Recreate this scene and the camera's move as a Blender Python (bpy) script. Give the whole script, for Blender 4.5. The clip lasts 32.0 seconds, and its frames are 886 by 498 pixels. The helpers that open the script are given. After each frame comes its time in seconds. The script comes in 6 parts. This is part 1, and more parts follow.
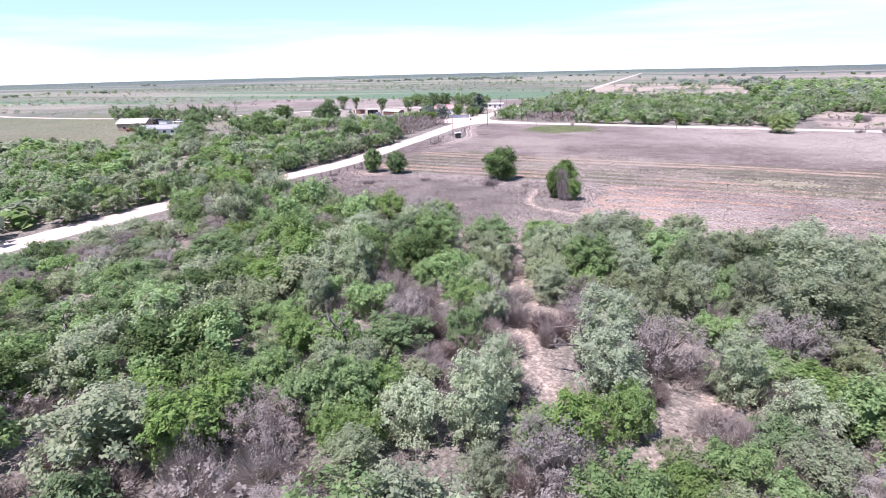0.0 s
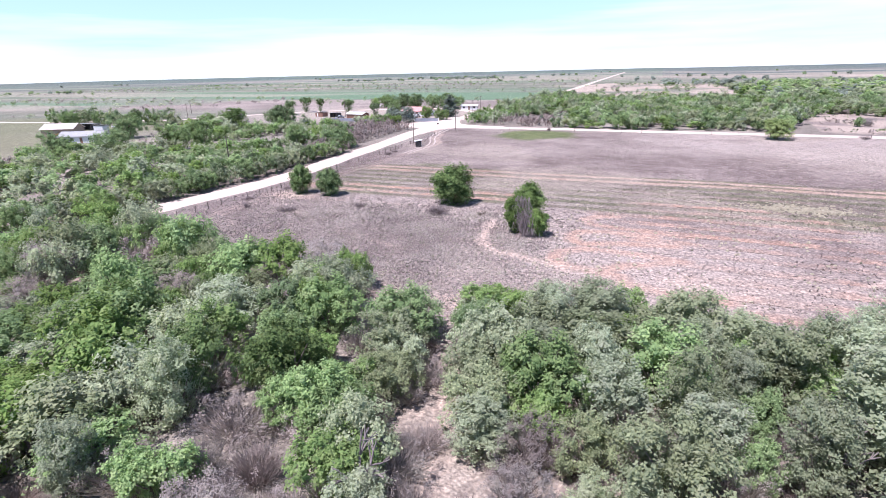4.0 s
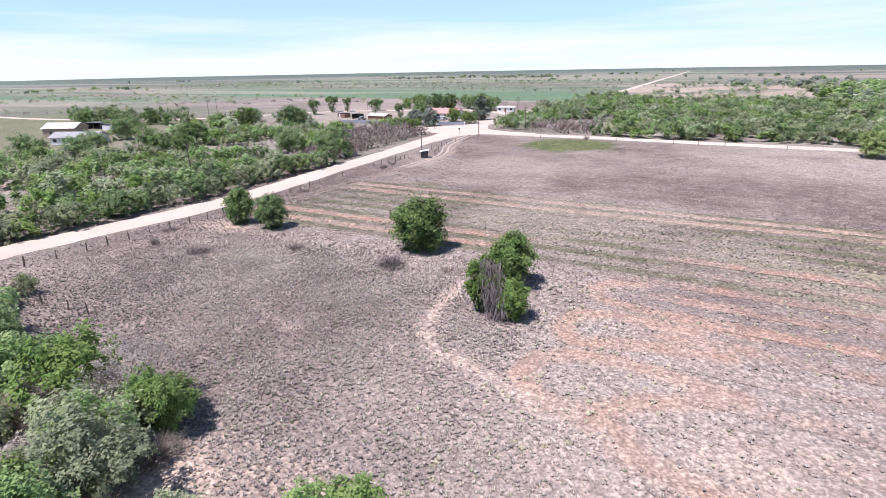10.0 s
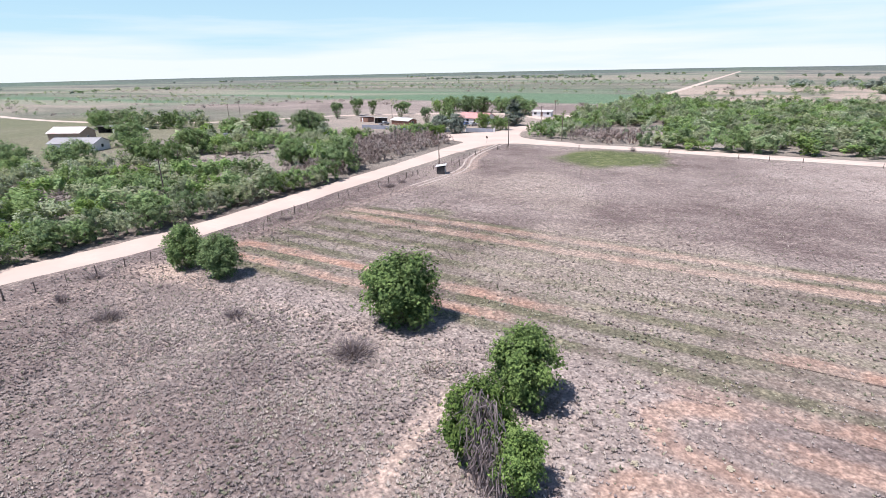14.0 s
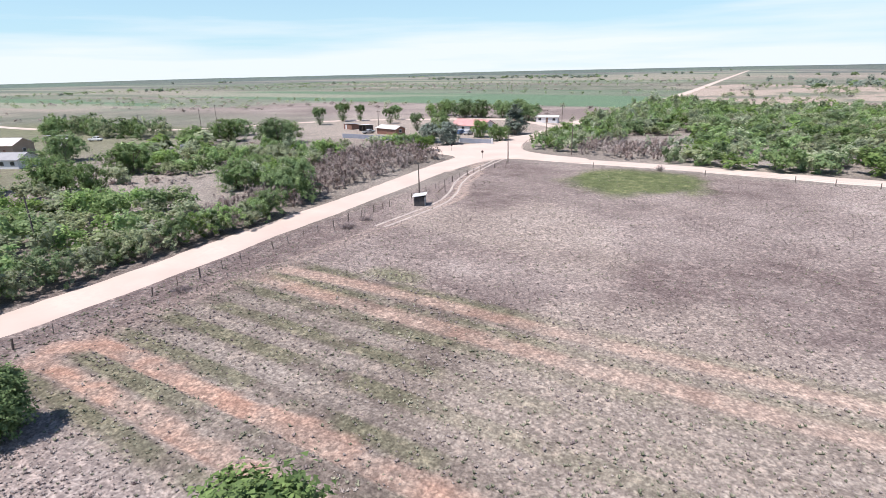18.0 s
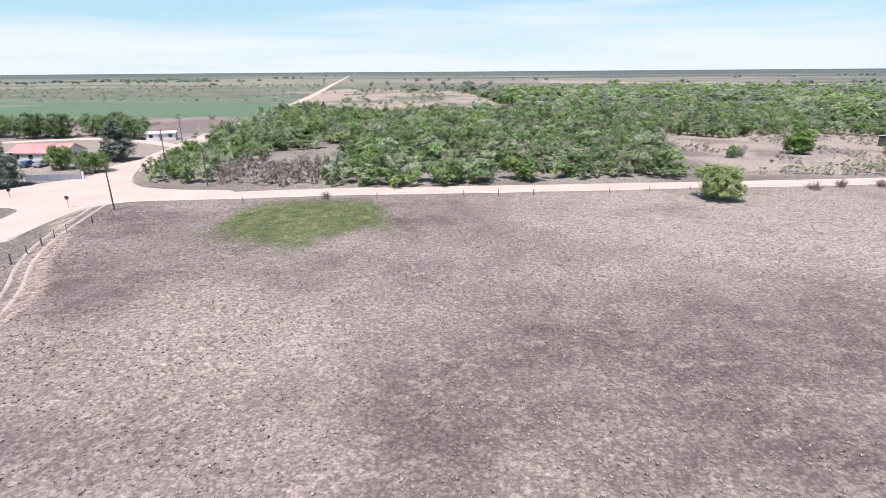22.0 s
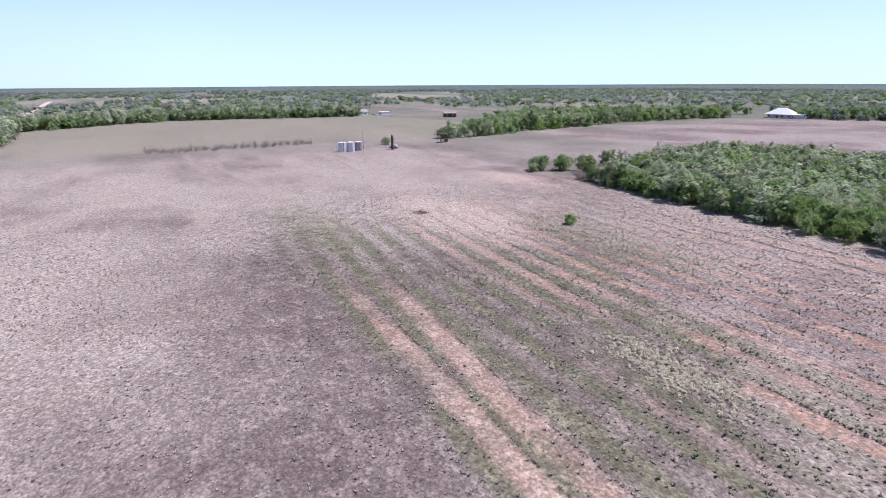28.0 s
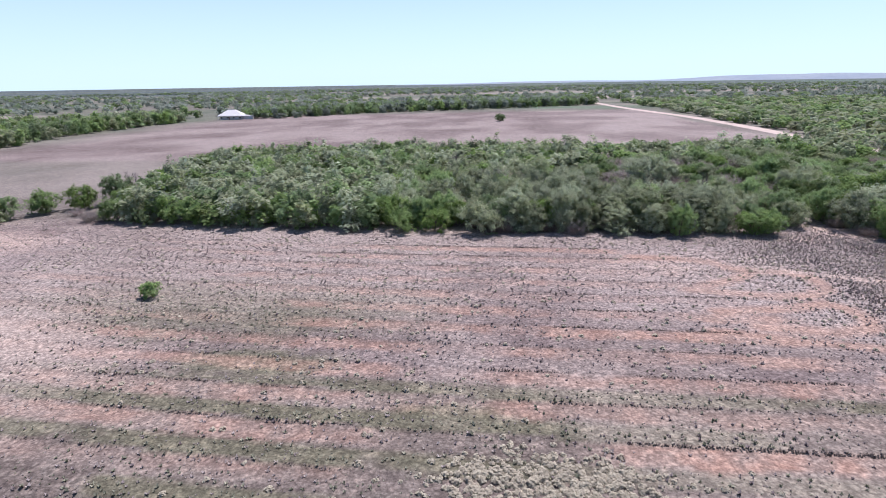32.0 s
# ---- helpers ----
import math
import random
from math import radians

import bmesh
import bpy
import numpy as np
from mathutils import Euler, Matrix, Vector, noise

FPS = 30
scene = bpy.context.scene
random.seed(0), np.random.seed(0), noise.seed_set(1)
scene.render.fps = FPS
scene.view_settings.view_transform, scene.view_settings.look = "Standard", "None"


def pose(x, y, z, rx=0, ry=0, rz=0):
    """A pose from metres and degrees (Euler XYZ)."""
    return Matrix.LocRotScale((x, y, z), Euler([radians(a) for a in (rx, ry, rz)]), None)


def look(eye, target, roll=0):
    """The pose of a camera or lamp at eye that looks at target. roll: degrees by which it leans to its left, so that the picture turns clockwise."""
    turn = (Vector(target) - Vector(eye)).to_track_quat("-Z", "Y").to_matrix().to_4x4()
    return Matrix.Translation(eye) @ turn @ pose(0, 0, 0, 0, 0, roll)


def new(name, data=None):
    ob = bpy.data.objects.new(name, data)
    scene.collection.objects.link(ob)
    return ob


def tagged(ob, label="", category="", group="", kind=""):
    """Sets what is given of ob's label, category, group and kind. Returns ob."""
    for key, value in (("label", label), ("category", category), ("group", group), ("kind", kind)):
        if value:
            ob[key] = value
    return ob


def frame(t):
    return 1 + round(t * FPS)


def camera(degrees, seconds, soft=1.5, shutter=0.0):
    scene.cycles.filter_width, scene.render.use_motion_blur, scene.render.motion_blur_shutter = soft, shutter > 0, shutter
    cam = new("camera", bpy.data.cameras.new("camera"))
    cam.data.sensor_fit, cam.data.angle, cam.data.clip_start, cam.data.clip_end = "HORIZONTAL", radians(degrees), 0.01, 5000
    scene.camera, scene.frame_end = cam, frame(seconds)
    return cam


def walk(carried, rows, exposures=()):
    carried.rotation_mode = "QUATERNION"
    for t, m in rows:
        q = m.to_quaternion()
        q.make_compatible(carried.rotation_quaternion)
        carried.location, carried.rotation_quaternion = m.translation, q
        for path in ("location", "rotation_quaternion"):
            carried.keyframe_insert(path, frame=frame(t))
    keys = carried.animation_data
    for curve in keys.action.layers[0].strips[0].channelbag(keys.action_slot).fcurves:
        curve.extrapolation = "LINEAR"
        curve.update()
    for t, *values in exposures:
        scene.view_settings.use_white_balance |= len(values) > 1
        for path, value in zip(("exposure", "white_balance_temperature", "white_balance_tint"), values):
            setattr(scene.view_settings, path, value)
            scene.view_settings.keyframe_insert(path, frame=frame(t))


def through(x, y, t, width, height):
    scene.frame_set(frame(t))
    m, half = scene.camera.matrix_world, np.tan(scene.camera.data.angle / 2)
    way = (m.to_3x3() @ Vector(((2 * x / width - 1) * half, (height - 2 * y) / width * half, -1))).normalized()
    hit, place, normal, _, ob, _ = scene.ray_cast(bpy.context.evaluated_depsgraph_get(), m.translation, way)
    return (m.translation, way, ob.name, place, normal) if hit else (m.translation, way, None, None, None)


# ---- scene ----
cam = camera(79.0, 32.0, 0.85)
ROWS = [
    (0, 1.549, -2.425, 24.281, 71.645, 1.358, 22.786),
    (0.5, 1.143, 0.707, 24.219, 71.638, 1.375, 22.387),
    (1, 0.782, 3.937, 24.180, 71.612, 1.377, 22.102),
    (1.5, 0.435, 7.301, 24.114, 71.608, 1.373, 21.864),
    (2, 0.169, 10.777, 24.113, 71.585, 1.372, 21.756),
    (2.5, 0.005, 14.370, 24.085, 71.581, 1.359, 21.558),
    (3, -0.085, 17.973, 24.195, 71.557, 1.358, 21.420),
    (3.5, -0.095, 21.446, 24.120, 71.552, 1.364, 21.303),
    (4, -0.059, 24.773, 24.087, 71.541, 1.347, 21.208),
    (4.5, 0.023, 27.954, 24.073, 71.536, 1.327, 21.176),
    (6.5, 0.774, 39.890, 23.809, 71.457, 1.273, 20.468),
    (7, 0.964, 42.544, 23.871, 71.424, 1.216, 20.441),
    (7.5, 1.158, 45.076, 23.867, 71.405, 1.194, 21.578),
    (8, 1.389, 47.535, 23.839, 71.413, 1.197, 23.077),
    (8.5, 1.482, 49.868, 23.814, 71.412, 1.134, 23.339),
    (9, 1.469, 52.171, 23.835, 71.404, 1.119, 23.770),
    (9.5, 1.275, 54.556, 23.805, 71.434, 1.079, 24.458),
    (10, 0.990, 56.980, 23.844, 71.455, 1.073, 26.986),
    (10.5, 0.617, 59.494, 23.879, 71.459, 1.055, 28.504),
    (11, 0.040, 62.074, 23.913, 71.478, 1.033, 29.241),
    (11.5, -0.753, 64.777, 23.880, 71.485, 1.005, 29.804),
    (12, -1.632, 67.568, 23.858, 71.502, 1.026, 30.308),
    (12.5, -2.531, 70.526, 23.917, 71.519, 1.033, 30.602),
    (13, -3.464, 73.570, 23.963, 71.546, 1.058, 30.787),
    (13.5, -4.465, 76.746, 23.965, 71.554, 1.101, 30.928),
    (15.5, -9.505, 90.445, 24.312, 71.582, 1.274, 31.348),
    (16, -10.982, 94.118, 24.300, 71.597, 1.291, 31.381),
    (16.5, -12.541, 97.825, 24.313, 71.583, 1.259, 31.408),
    (17, -14.106, 101.623, 24.324, 71.542, 1.319, 31.488),
    (17.5, -15.818, 105.355, 24.340, 71.565, 1.302, 31.446),
    (18, -17.605, 109.210, 24.397, 71.548, 1.316, 31.424),
    (18.5, -19.420, 113.040, 24.482, 71.505, 1.295, 31.263),
    (19, -21.295, 116.893, 24.502, 71.483, 1.228, 30.555),
    (19.5, -23.103, 120.817, 24.480, 71.441, 1.197, 29.164),
    (20, -24.963, 124.740, 24.370, 71.388, 1.042, 23.756),
    (20.5, -26.618, 128.600, 24.336, 71.348, 0.874, 17.450),
    (21, -27.925, 132.483, 24.370, 71.312, 0.721, 9.915),
    (21.5, -29.105, 136.324, 24.431, 71.354, 0.539, 1.566),
    (22, -29.956, 140.233, 24.628, 71.380, 0.391, -6.672),
    (22.5, -30.359, 143.909, 24.786, 71.435, 0.273, -14.540),
    (23, -30.476, 147.852, 24.952, 71.523, 0.164, -23.520),
    (23.5, -30.069, 151.683, 25.186, 71.639, 0.093, -32.409),
    (24, -29.196, 155.526, 25.369, 71.741, 0.025, -41.669),
    (24.5, -27.770, 159.223, 25.493, 71.842, -0.004, -50.136),
    (25, -25.849, 162.709, 25.549, 72.015, -0.015, -58.936),
    (25.5, -23.461, 166.002, 25.577, 72.171, -0.037, -69.048),
    (26, -20.594, 169.024, 25.592, 72.336, 0.018, -78.953),
    (26.5, -17.198, 171.602, 25.502, 72.478, 0.086, -90.213),
    (28.5, 0.029, 176.531, 24.677, 72.771, 0.333, -126.968),
    (29, 4.659, 176.159, 24.471, 72.815, 0.425, -135.147),
    (29.5, 9.215, 175.347, 24.300, 72.860, 0.521, -144.276),
    (30, 13.593, 174.180, 24.193, 72.857, 0.625, -152.689),
    (30.5, 17.725, 172.566, 24.112, 72.820, 0.695, -159.649),
    (31, 21.586, 170.447, 24.011, 72.765, 0.783, -165.207),
    (31.5, 25.227, 167.843, 23.936, 72.704, 0.849, -170.983),
    (32, 28.509, 164.873, 24.023, 72.614, 0.897, -173.999),
]
walk(cam, [(t, pose(x, y, z, rx, ry, rz)) for t, x, y, z, rx, ry, rz in ROWS],
     [(0.0, 0.66, 6060, 23), (5.0, 0.63, 6080, 21), (10.0, 0.41, 6330, 17), (18.0, 0.33, 6420, 13), (24.0, 0.24, 6360, 16), (28.0, 0.12, 6080, 21), (32.0, 0.07, 6130, 21)])

# ---- world and sun ----
SUN_AZ, SUN_EL = 210.0, 65.0
world = bpy.data.worlds.new("world")
scene.world = world
world.use_nodes = True
wn, wl = world.node_tree.nodes, world.node_tree.links
wn.clear()
w_out, w_bg = wn.new("ShaderNodeOutputWorld"), wn.new("ShaderNodeBackground")
w_sky = wn.new("ShaderNodeTexSky")
w_sky.sky_type, w_sky.sun_disc = 'NISHITA', False
w_sky.sun_elevation, w_sky.sun_rotation = radians(SUN_EL), radians(SUN_AZ)
w_sky.altitude, w_sky.air_density, w_sky.dust_density, w_sky.ozone_density = 300, 1.0, 0.2, 2.5
w_tc, w_map, w_noise, w_ramp, w_mix, w_sep, w_low, w_haze = (wn.new(k) for k in ("ShaderNodeTexCoord", "ShaderNodeMapping", "ShaderNodeTexNoise", "ShaderNodeValToRGB", "ShaderNodeMixRGB", "ShaderNodeSeparateXYZ", "ShaderNodeValToRGB", "ShaderNodeMixRGB"))
w_map.inputs["Scale"].default_value, w_map.inputs["Location"].default_value = (1.0, 1.0, 13.0), (0.4, 0.2, 0.3)
w_noise.inputs["Scale"].default_value, w_noise.inputs["Detail"].default_value = 2.1, 7
w_ramp.color_ramp.elements[0].position, w_ramp.color_ramp.elements[1].position = 0.42, 0.74
w_ramp.color_ramp.elements[1].color = (0.95, 0.95, 0.95, 1)
w_mix.inputs["Color2"].default_value = (6.6, 7.2, 7.4, 1)
w_low.color_ramp.elements[0].position, w_low.color_ramp.elements[1].position = 0.0, 0.36
w_low.color_ramp.elements[0].color, w_low.color_ramp.elements[1].color = (0.85, 0.85, 0.85, 1), (0, 0, 0, 1)
wl.new(w_tc.outputs["Generated"], w_map.inputs["Vector"])
wl.new(w_tc.outputs["Generated"], w_sep.inputs[0])
wl.new(w_sep.outputs["Z"], w_low.inputs["Fac"])
wl.new(w_map.outputs["Vector"], w_noise.inputs["Vector"])
w_bank = wn.new("ShaderNodeMath")
w_bank.operation = 'MULTIPLY_ADD'
w_bank.inputs[1].default_value, w_bank.inputs[2].default_value = -4.2, 0.3
wl.new(w_sep.outputs["Z"], w_bank.inputs[0])
w_sum = wn.new("ShaderNodeMath")
w_sum.operation = 'ADD'
wl.new(w_bank.outputs[0], w_sum.inputs[0])
wl.new(w_noise.outputs["Fac"], w_sum.inputs[1])
wl.new(w_sum.outputs[0], w_ramp.inputs["Fac"])
wl.new(w_low.outputs["Color"], w_haze.inputs["Fac"])
wl.new(w_sky.outputs["Color"], w_haze.inputs["Color1"])
wl.new(w_haze.outputs["Color"], w_mix.inputs["Color1"])
w_dir, w_side, w_both = wn.new("ShaderNodeVectorMath"), wn.new("ShaderNodeMapRange"), wn.new("ShaderNodeMath")
w_dir.operation, w_both.operation = 'DOT_PRODUCT', 'MULTIPLY'
w_dir.inputs[1].default_value = (-0.3, 0.95, 0.0)
w_side.inputs["From Min"].default_value, w_side.inputs["From Max"].default_value = -0.35, 0.55
wl.new(w_tc.outputs["Generated"], w_dir.inputs[0])
wl.new(w_dir.outputs["Value"], w_side.inputs["Value"])
wl.new(w_side.outputs["Result"], w_both.inputs[0])
wl.new(w_ramp.outputs["Color"], w_both.inputs[1])
w_hue = wn.new("ShaderNodeMixRGB")
w_hue.inputs["Color1"].default_value, w_hue.inputs["Color2"].default_value = (6.4, 9.0, 10.3, 1), (3.8, 6.0, 7.1, 1)
wl.new(w_side.outputs["Result"], w_hue.inputs["Fac"])
wl.new(w_hue.outputs["Color"], w_haze.inputs["Color2"])
wl.new(w_both.outputs[0], w_mix.inputs["Fac"])
wl.new(w_mix.outputs["Color"], w_bg.inputs["Color"])
w_bg.inputs["Strength"].default_value = 0.11
wl.new(w_bg.outputs["Background"], w_out.inputs["Surface"])
sun = new("sun", bpy.data.lights.new("sun", 'SUN'))
sun.data.energy, sun.data.angle, sun.data.color = 5.0, radians(0.6), (1.0, 0.965, 0.92)
sun.matrix_world = look((0, 0, 100), (100 * -math.sin(radians(SUN_AZ)), 100 * -math.cos(radians(SUN_AZ)), 100 - 100 * math.tan(radians(SUN_EL))))

# ---- the lie of the land ----
RNG = np.random.default_rng(7)
LATTICE = RNG.random((256, 256))


def wave(x, y, size, seed=0):
    """Smooth value noise of that grain in metres, 0 to 1."""
    u, v = np.asarray(x, float) / size + 17.3 * seed, np.asarray(y, float) / size + 31.7 * seed
    i, j = np.floor(u).astype(int), np.floor(v).astype(int)
    a, b = u - i, v - j
    a, b = a * a * (3 - 2 * a), b * b * (3 - 2 * b)
    n = lambda p, q: LATTICE[p % 256, q % 256]
    return (n(i, j) * (1 - a) + n(i + 1, j) * a) * (1 - b) + (n(i, j + 1) * (1 - a) + n(i + 1, j + 1) * a) * b


def rough(x, y, size, seed=0):
    return 0.55 * wave(x, y, size, seed) + 0.3 * wave(x, y, size / 2.3, seed + 3) + 0.15 * wave(x, y, size / 5.1, seed + 5)


def step(v, lo, hi):
    t = np.clip((v - lo) / (hi - lo), 0, 1)
    return t * t * (3 - 2 * t)


def lie(x, y):
    """The height of the land without its furrows."""
    x, y = np.asarray(x, float), np.asarray(y, float)
    far = np.hypot(x, y - 150)
    return -1.2 - 0.0082 * np.clip(x, -120, 200) - 0.0005 * np.clip(far - 400, 0, 1e9)


def z_at(x, y):
    return float(lie(x, y))


def along(x, y, line, width, soft=1.0):
    """1 on a line of points, 0 off it."""
    best = np.full(np.shape(x), 1e9)
    for (ax, ay), (bx, by) in zip(line, line[1:]):
        dx, dy = bx - ax, by - ay
        t = np.clip(((x - ax) * dx + (y - ay) * dy) / (dx * dx + dy * dy), 0, 1)
        best = np.minimum(best, np.hypot(x - ax - t * dx, y - ay - t * dy))
    return 1 - step(best, width - soft, width + soft)


def inside(x, y, poly):
    x, y = np.asarray(x, float), np.asarray(y, float)
    hit = np.zeros(x.shape, bool)
    for (ax, ay), (bx, by) in zip(poly, poly[1:] + poly[:1]):
        if ay != by:
            hit ^= ((ay > y) != (by > y)) & (x < (bx - ax) * (y - ay) / (by - ay) + ax)
    return hit


def blob(x, y, cx, cy, rx, ry, soft=0.4, seed=1):
    d = np.hypot((x - cx) / rx, (y - cy) / ry) + 0.7 * (rough(x, y, 0.6 * min(rx, ry), seed) - 0.5)
    return 1 - step(d, 1 - soft, 1 + soft)


ROAD_MAIN = [(-69.5, -439.6), (-76.6, -320.2), (-92.4, -177.1), (-94, -3.3), (-92.1, 79.3), (-85.6, 128.3), (-88, 167.1), (-90.2, 200.2), (-93.6, 231.8), (-95, 265.4), (-97.4, 320.1), (-97.4, 391.3), (-93, 488.7), (-95, 740.7), (-104, 1080), (-130, 2200)]
ROAD_EAST = [(-96, 258.5), (-67.2, 256.5), (-38.5, 257.5), (-0.6, 256.5), (96, 255.2), (198.3, 256.3), (329.6, 260.8), (495.7, 263.2), (1100, 300)]
ROAD_BACK = [(-97.5, 335.3), (-135, 362.7), (-184, 349.5), (-222.7, 326), (-247.5, 290.1), (-280.4, 261.4), (-409.4, 241.7), (-795.8, 294.1)]
TRACK = [(-88.6, 243), (-80.9, 228), (-78.1, 215.9), (-72.3, 204.6), (-71.2, 189.4), (-73.2, 161.8), (-74.1, 146.9), (-74.6, 134.1), (-75.1, 99.6)]
FOOTPATH = [(1.3, 28.3), (-5.5, 36.4), (-9.3, 42.4), (-12.7, 54.9), (-16, 65.4), (-20, 77.8), (-26.9, 98.2), (-24.5, 108.5), (-19.3, 119.9)]
WOOD = [(-82.2, 84), (-65.8, 83), (-48.1, 77), (-34, 78), (-28, 75), (-24.5, 64), (-20.5, 64), (-15, 70), (13.8, 75.6), (57.8, 73.4), (101.8, 68.4), (116.6, 42.2), (130.1, -17.3), (62.1, -29.5), (0.9, -23.8), (-39, -24.9), (-83.9, -35.8)]
LAWN = [(-181.6, 136), (-171.8, 163.8), (-210.8, 195.3), (-208.2, 221.2), (-222.8, 251.4), (-281.9, 280.4), (-409.8, 261.9), (-422.7, 103), (-251.4, 113.8)]


ROW_Y, ROW_GAP = 125.75, 4.75
# red soil on the old rows: row number, west end, east end, how bare
RED_ROWS = [(1, -74, -22, 0.95), (1, -3, 21, 1.0), (1, 36, 63, 0.6), (0, -74, -26, 0.95), (0, 1, 31, 0.65), (0, 31, 71, 0.4), (-1, -10, 32, 0.65), (-2, -4, 31, 0.7), (-3, -4, 27, 0.85), (-4, -4, 20, 0.75),
            (-5, 0, 40, 0.35), (-6, 2, 45, 0.4), (-7, 6, 60, 0.4), (-8, 8, 60, 0.65), (-9, 10, 48, 0.75), (3, -10, 30, 0.15)]
STRIP_A = [(-73, 155.6), (-60, 156.4), (-30, 156.5), (16, 156.4), (42, 155.3), (68, 154.8)]
STRIP_B = [(-73, 152.2), (-58, 151.7), (-26, 151.3), (0, 151.9), (15, 152.6), (26, 152.4), (43, 150.8), (66, 148.9)]


def row_bend(x, y):
    return -2.8 * (np.clip(x - 8, 0, 110) / 64) ** 2 + 0.6 * (wave(x, y, 45, 4) - 0.5)


def furrow(x, y):
    """The old rows of the field: how far from one scarp to the next, 0 to 1, and where they lie."""
    west = -73 + 63 * (1 - step(y, 119, 124))
    where = step(y, 78, 83) * (1 - step(y, 145, 148)) * step(x, west - 1, west + 4) * (1 - step(x, 84, 112))
    return ((y - row_bend(x, y) - ROW_Y) / ROW_GAP) % 1.0, where


def row_number(x, y):
    return np.floor((y - row_bend(x, y) - ROW_Y) / ROW_GAP)


def strip_scarp(x, y, line, off=-1.35):
    """1 just north of a strip's south edge, falling away to the north; negative just south of it."""
    edge = np.interp(x, [p[0] for p in line], [p[1] for p in line]) + off
    d = y - edge
    return np.where(d < 0, np.exp(np.minimum(d, 0) / 0.5), -np.exp(-np.maximum(d, 0) / 1.2)) * step(x, -74, -68) * (1 - step(x, 62, 70))


def ground_z(x, y):
    f, where = furrow(x, y)
    saw = np.where(f < 0.06, -f / 0.06, -1 + (f - 0.06) / 0.94) + 0.5
    return lie(x, y) + 0.2 * saw * where * (0.4 + 0.9 * rough(x, y, 22, 8)) + 0.1 * (rough(x, y, 30, 2) - 0.5) + 0.045 * (strip_scarp(x, y, STRIP_A) + strip_scarp(x, y, STRIP_B))


# ---- materials ----
def nodes_of(name):
    m = bpy.data.materials.new(name)
    m.use_nodes = True
    n, l = m.node_tree.nodes, m.node_tree.links
    return m, n, l, n["Principled BSDF"]


def noise_node(n, l, scale, detail=4, vector=None):
    t = n.new("ShaderNodeTexNoise")
    t.inputs["Scale"].default_value, t.inputs["Detail"].default_value = scale, detail
    if vector:
        l.new(vector, t.inputs["Vector"])
    return t


def mix_node(n, l, fac, a, b):
    t = n.new("ShaderNodeMixRGB")
    for socket, v in (("Fac", fac), ("Color1", a), ("Color2", b)):
        if isinstance(v, (int, float)):
            t.inputs[socket].default_value = v
        elif isinstance(v, tuple):
            t.inputs[socket].default_value = (*v, 1)
        else:
            l.new(v, t.inputs[socket])
    return t.outputs["Color"]


def ramp_node(n, l, fac, lo, hi):
    t = n.new("ShaderNodeMapRange")
    t.inputs["From Min"].default_value, t.inputs["From Max"].default_value = lo, hi
    l.new(fac, t.inputs["Value"])
    return t.outputs["Result"]


def surface(name, a, b, scale=0.8, fine=14.0, roughness=0.8, metal=0.0, bump=0.15, spots=None):
    """A plain worn surface: two colours mixed at a coarse and a fine grain, with relief."""
    m, n, l, p = nodes_of(name)
    tc = n.new("ShaderNodeTexCoord").outputs["Object"]
    big, small = noise_node(n, l, scale, 5, tc), noise_node(n, l, fine, 3, tc)
    col = mix_node(n, l, ramp_node(n, l, big.outputs["Fac"], 0.35, 0.68), a, b)
    col = mix_node(n, l, ramp_node(n, l, small.outputs["Fac"], 0.45, 0.8), col, spots or tuple(0.6 * v for v in a))
    l.new(col, p.inputs["Base Color"])
    p.inputs["Roughness"].default_value, p.inputs["Metallic"].default_value = roughness, metal
    bm_ = n.new("ShaderNodeBump")
    bm_.inputs["Strength"].default_value, bm_.inputs["Distance"].default_value = bump, 0.05
    l.new(small.outputs["Fac"], bm_.inputs["Height"])
    l.new(bm_.outputs["Normal"], p.inputs["Normal"])
    return m


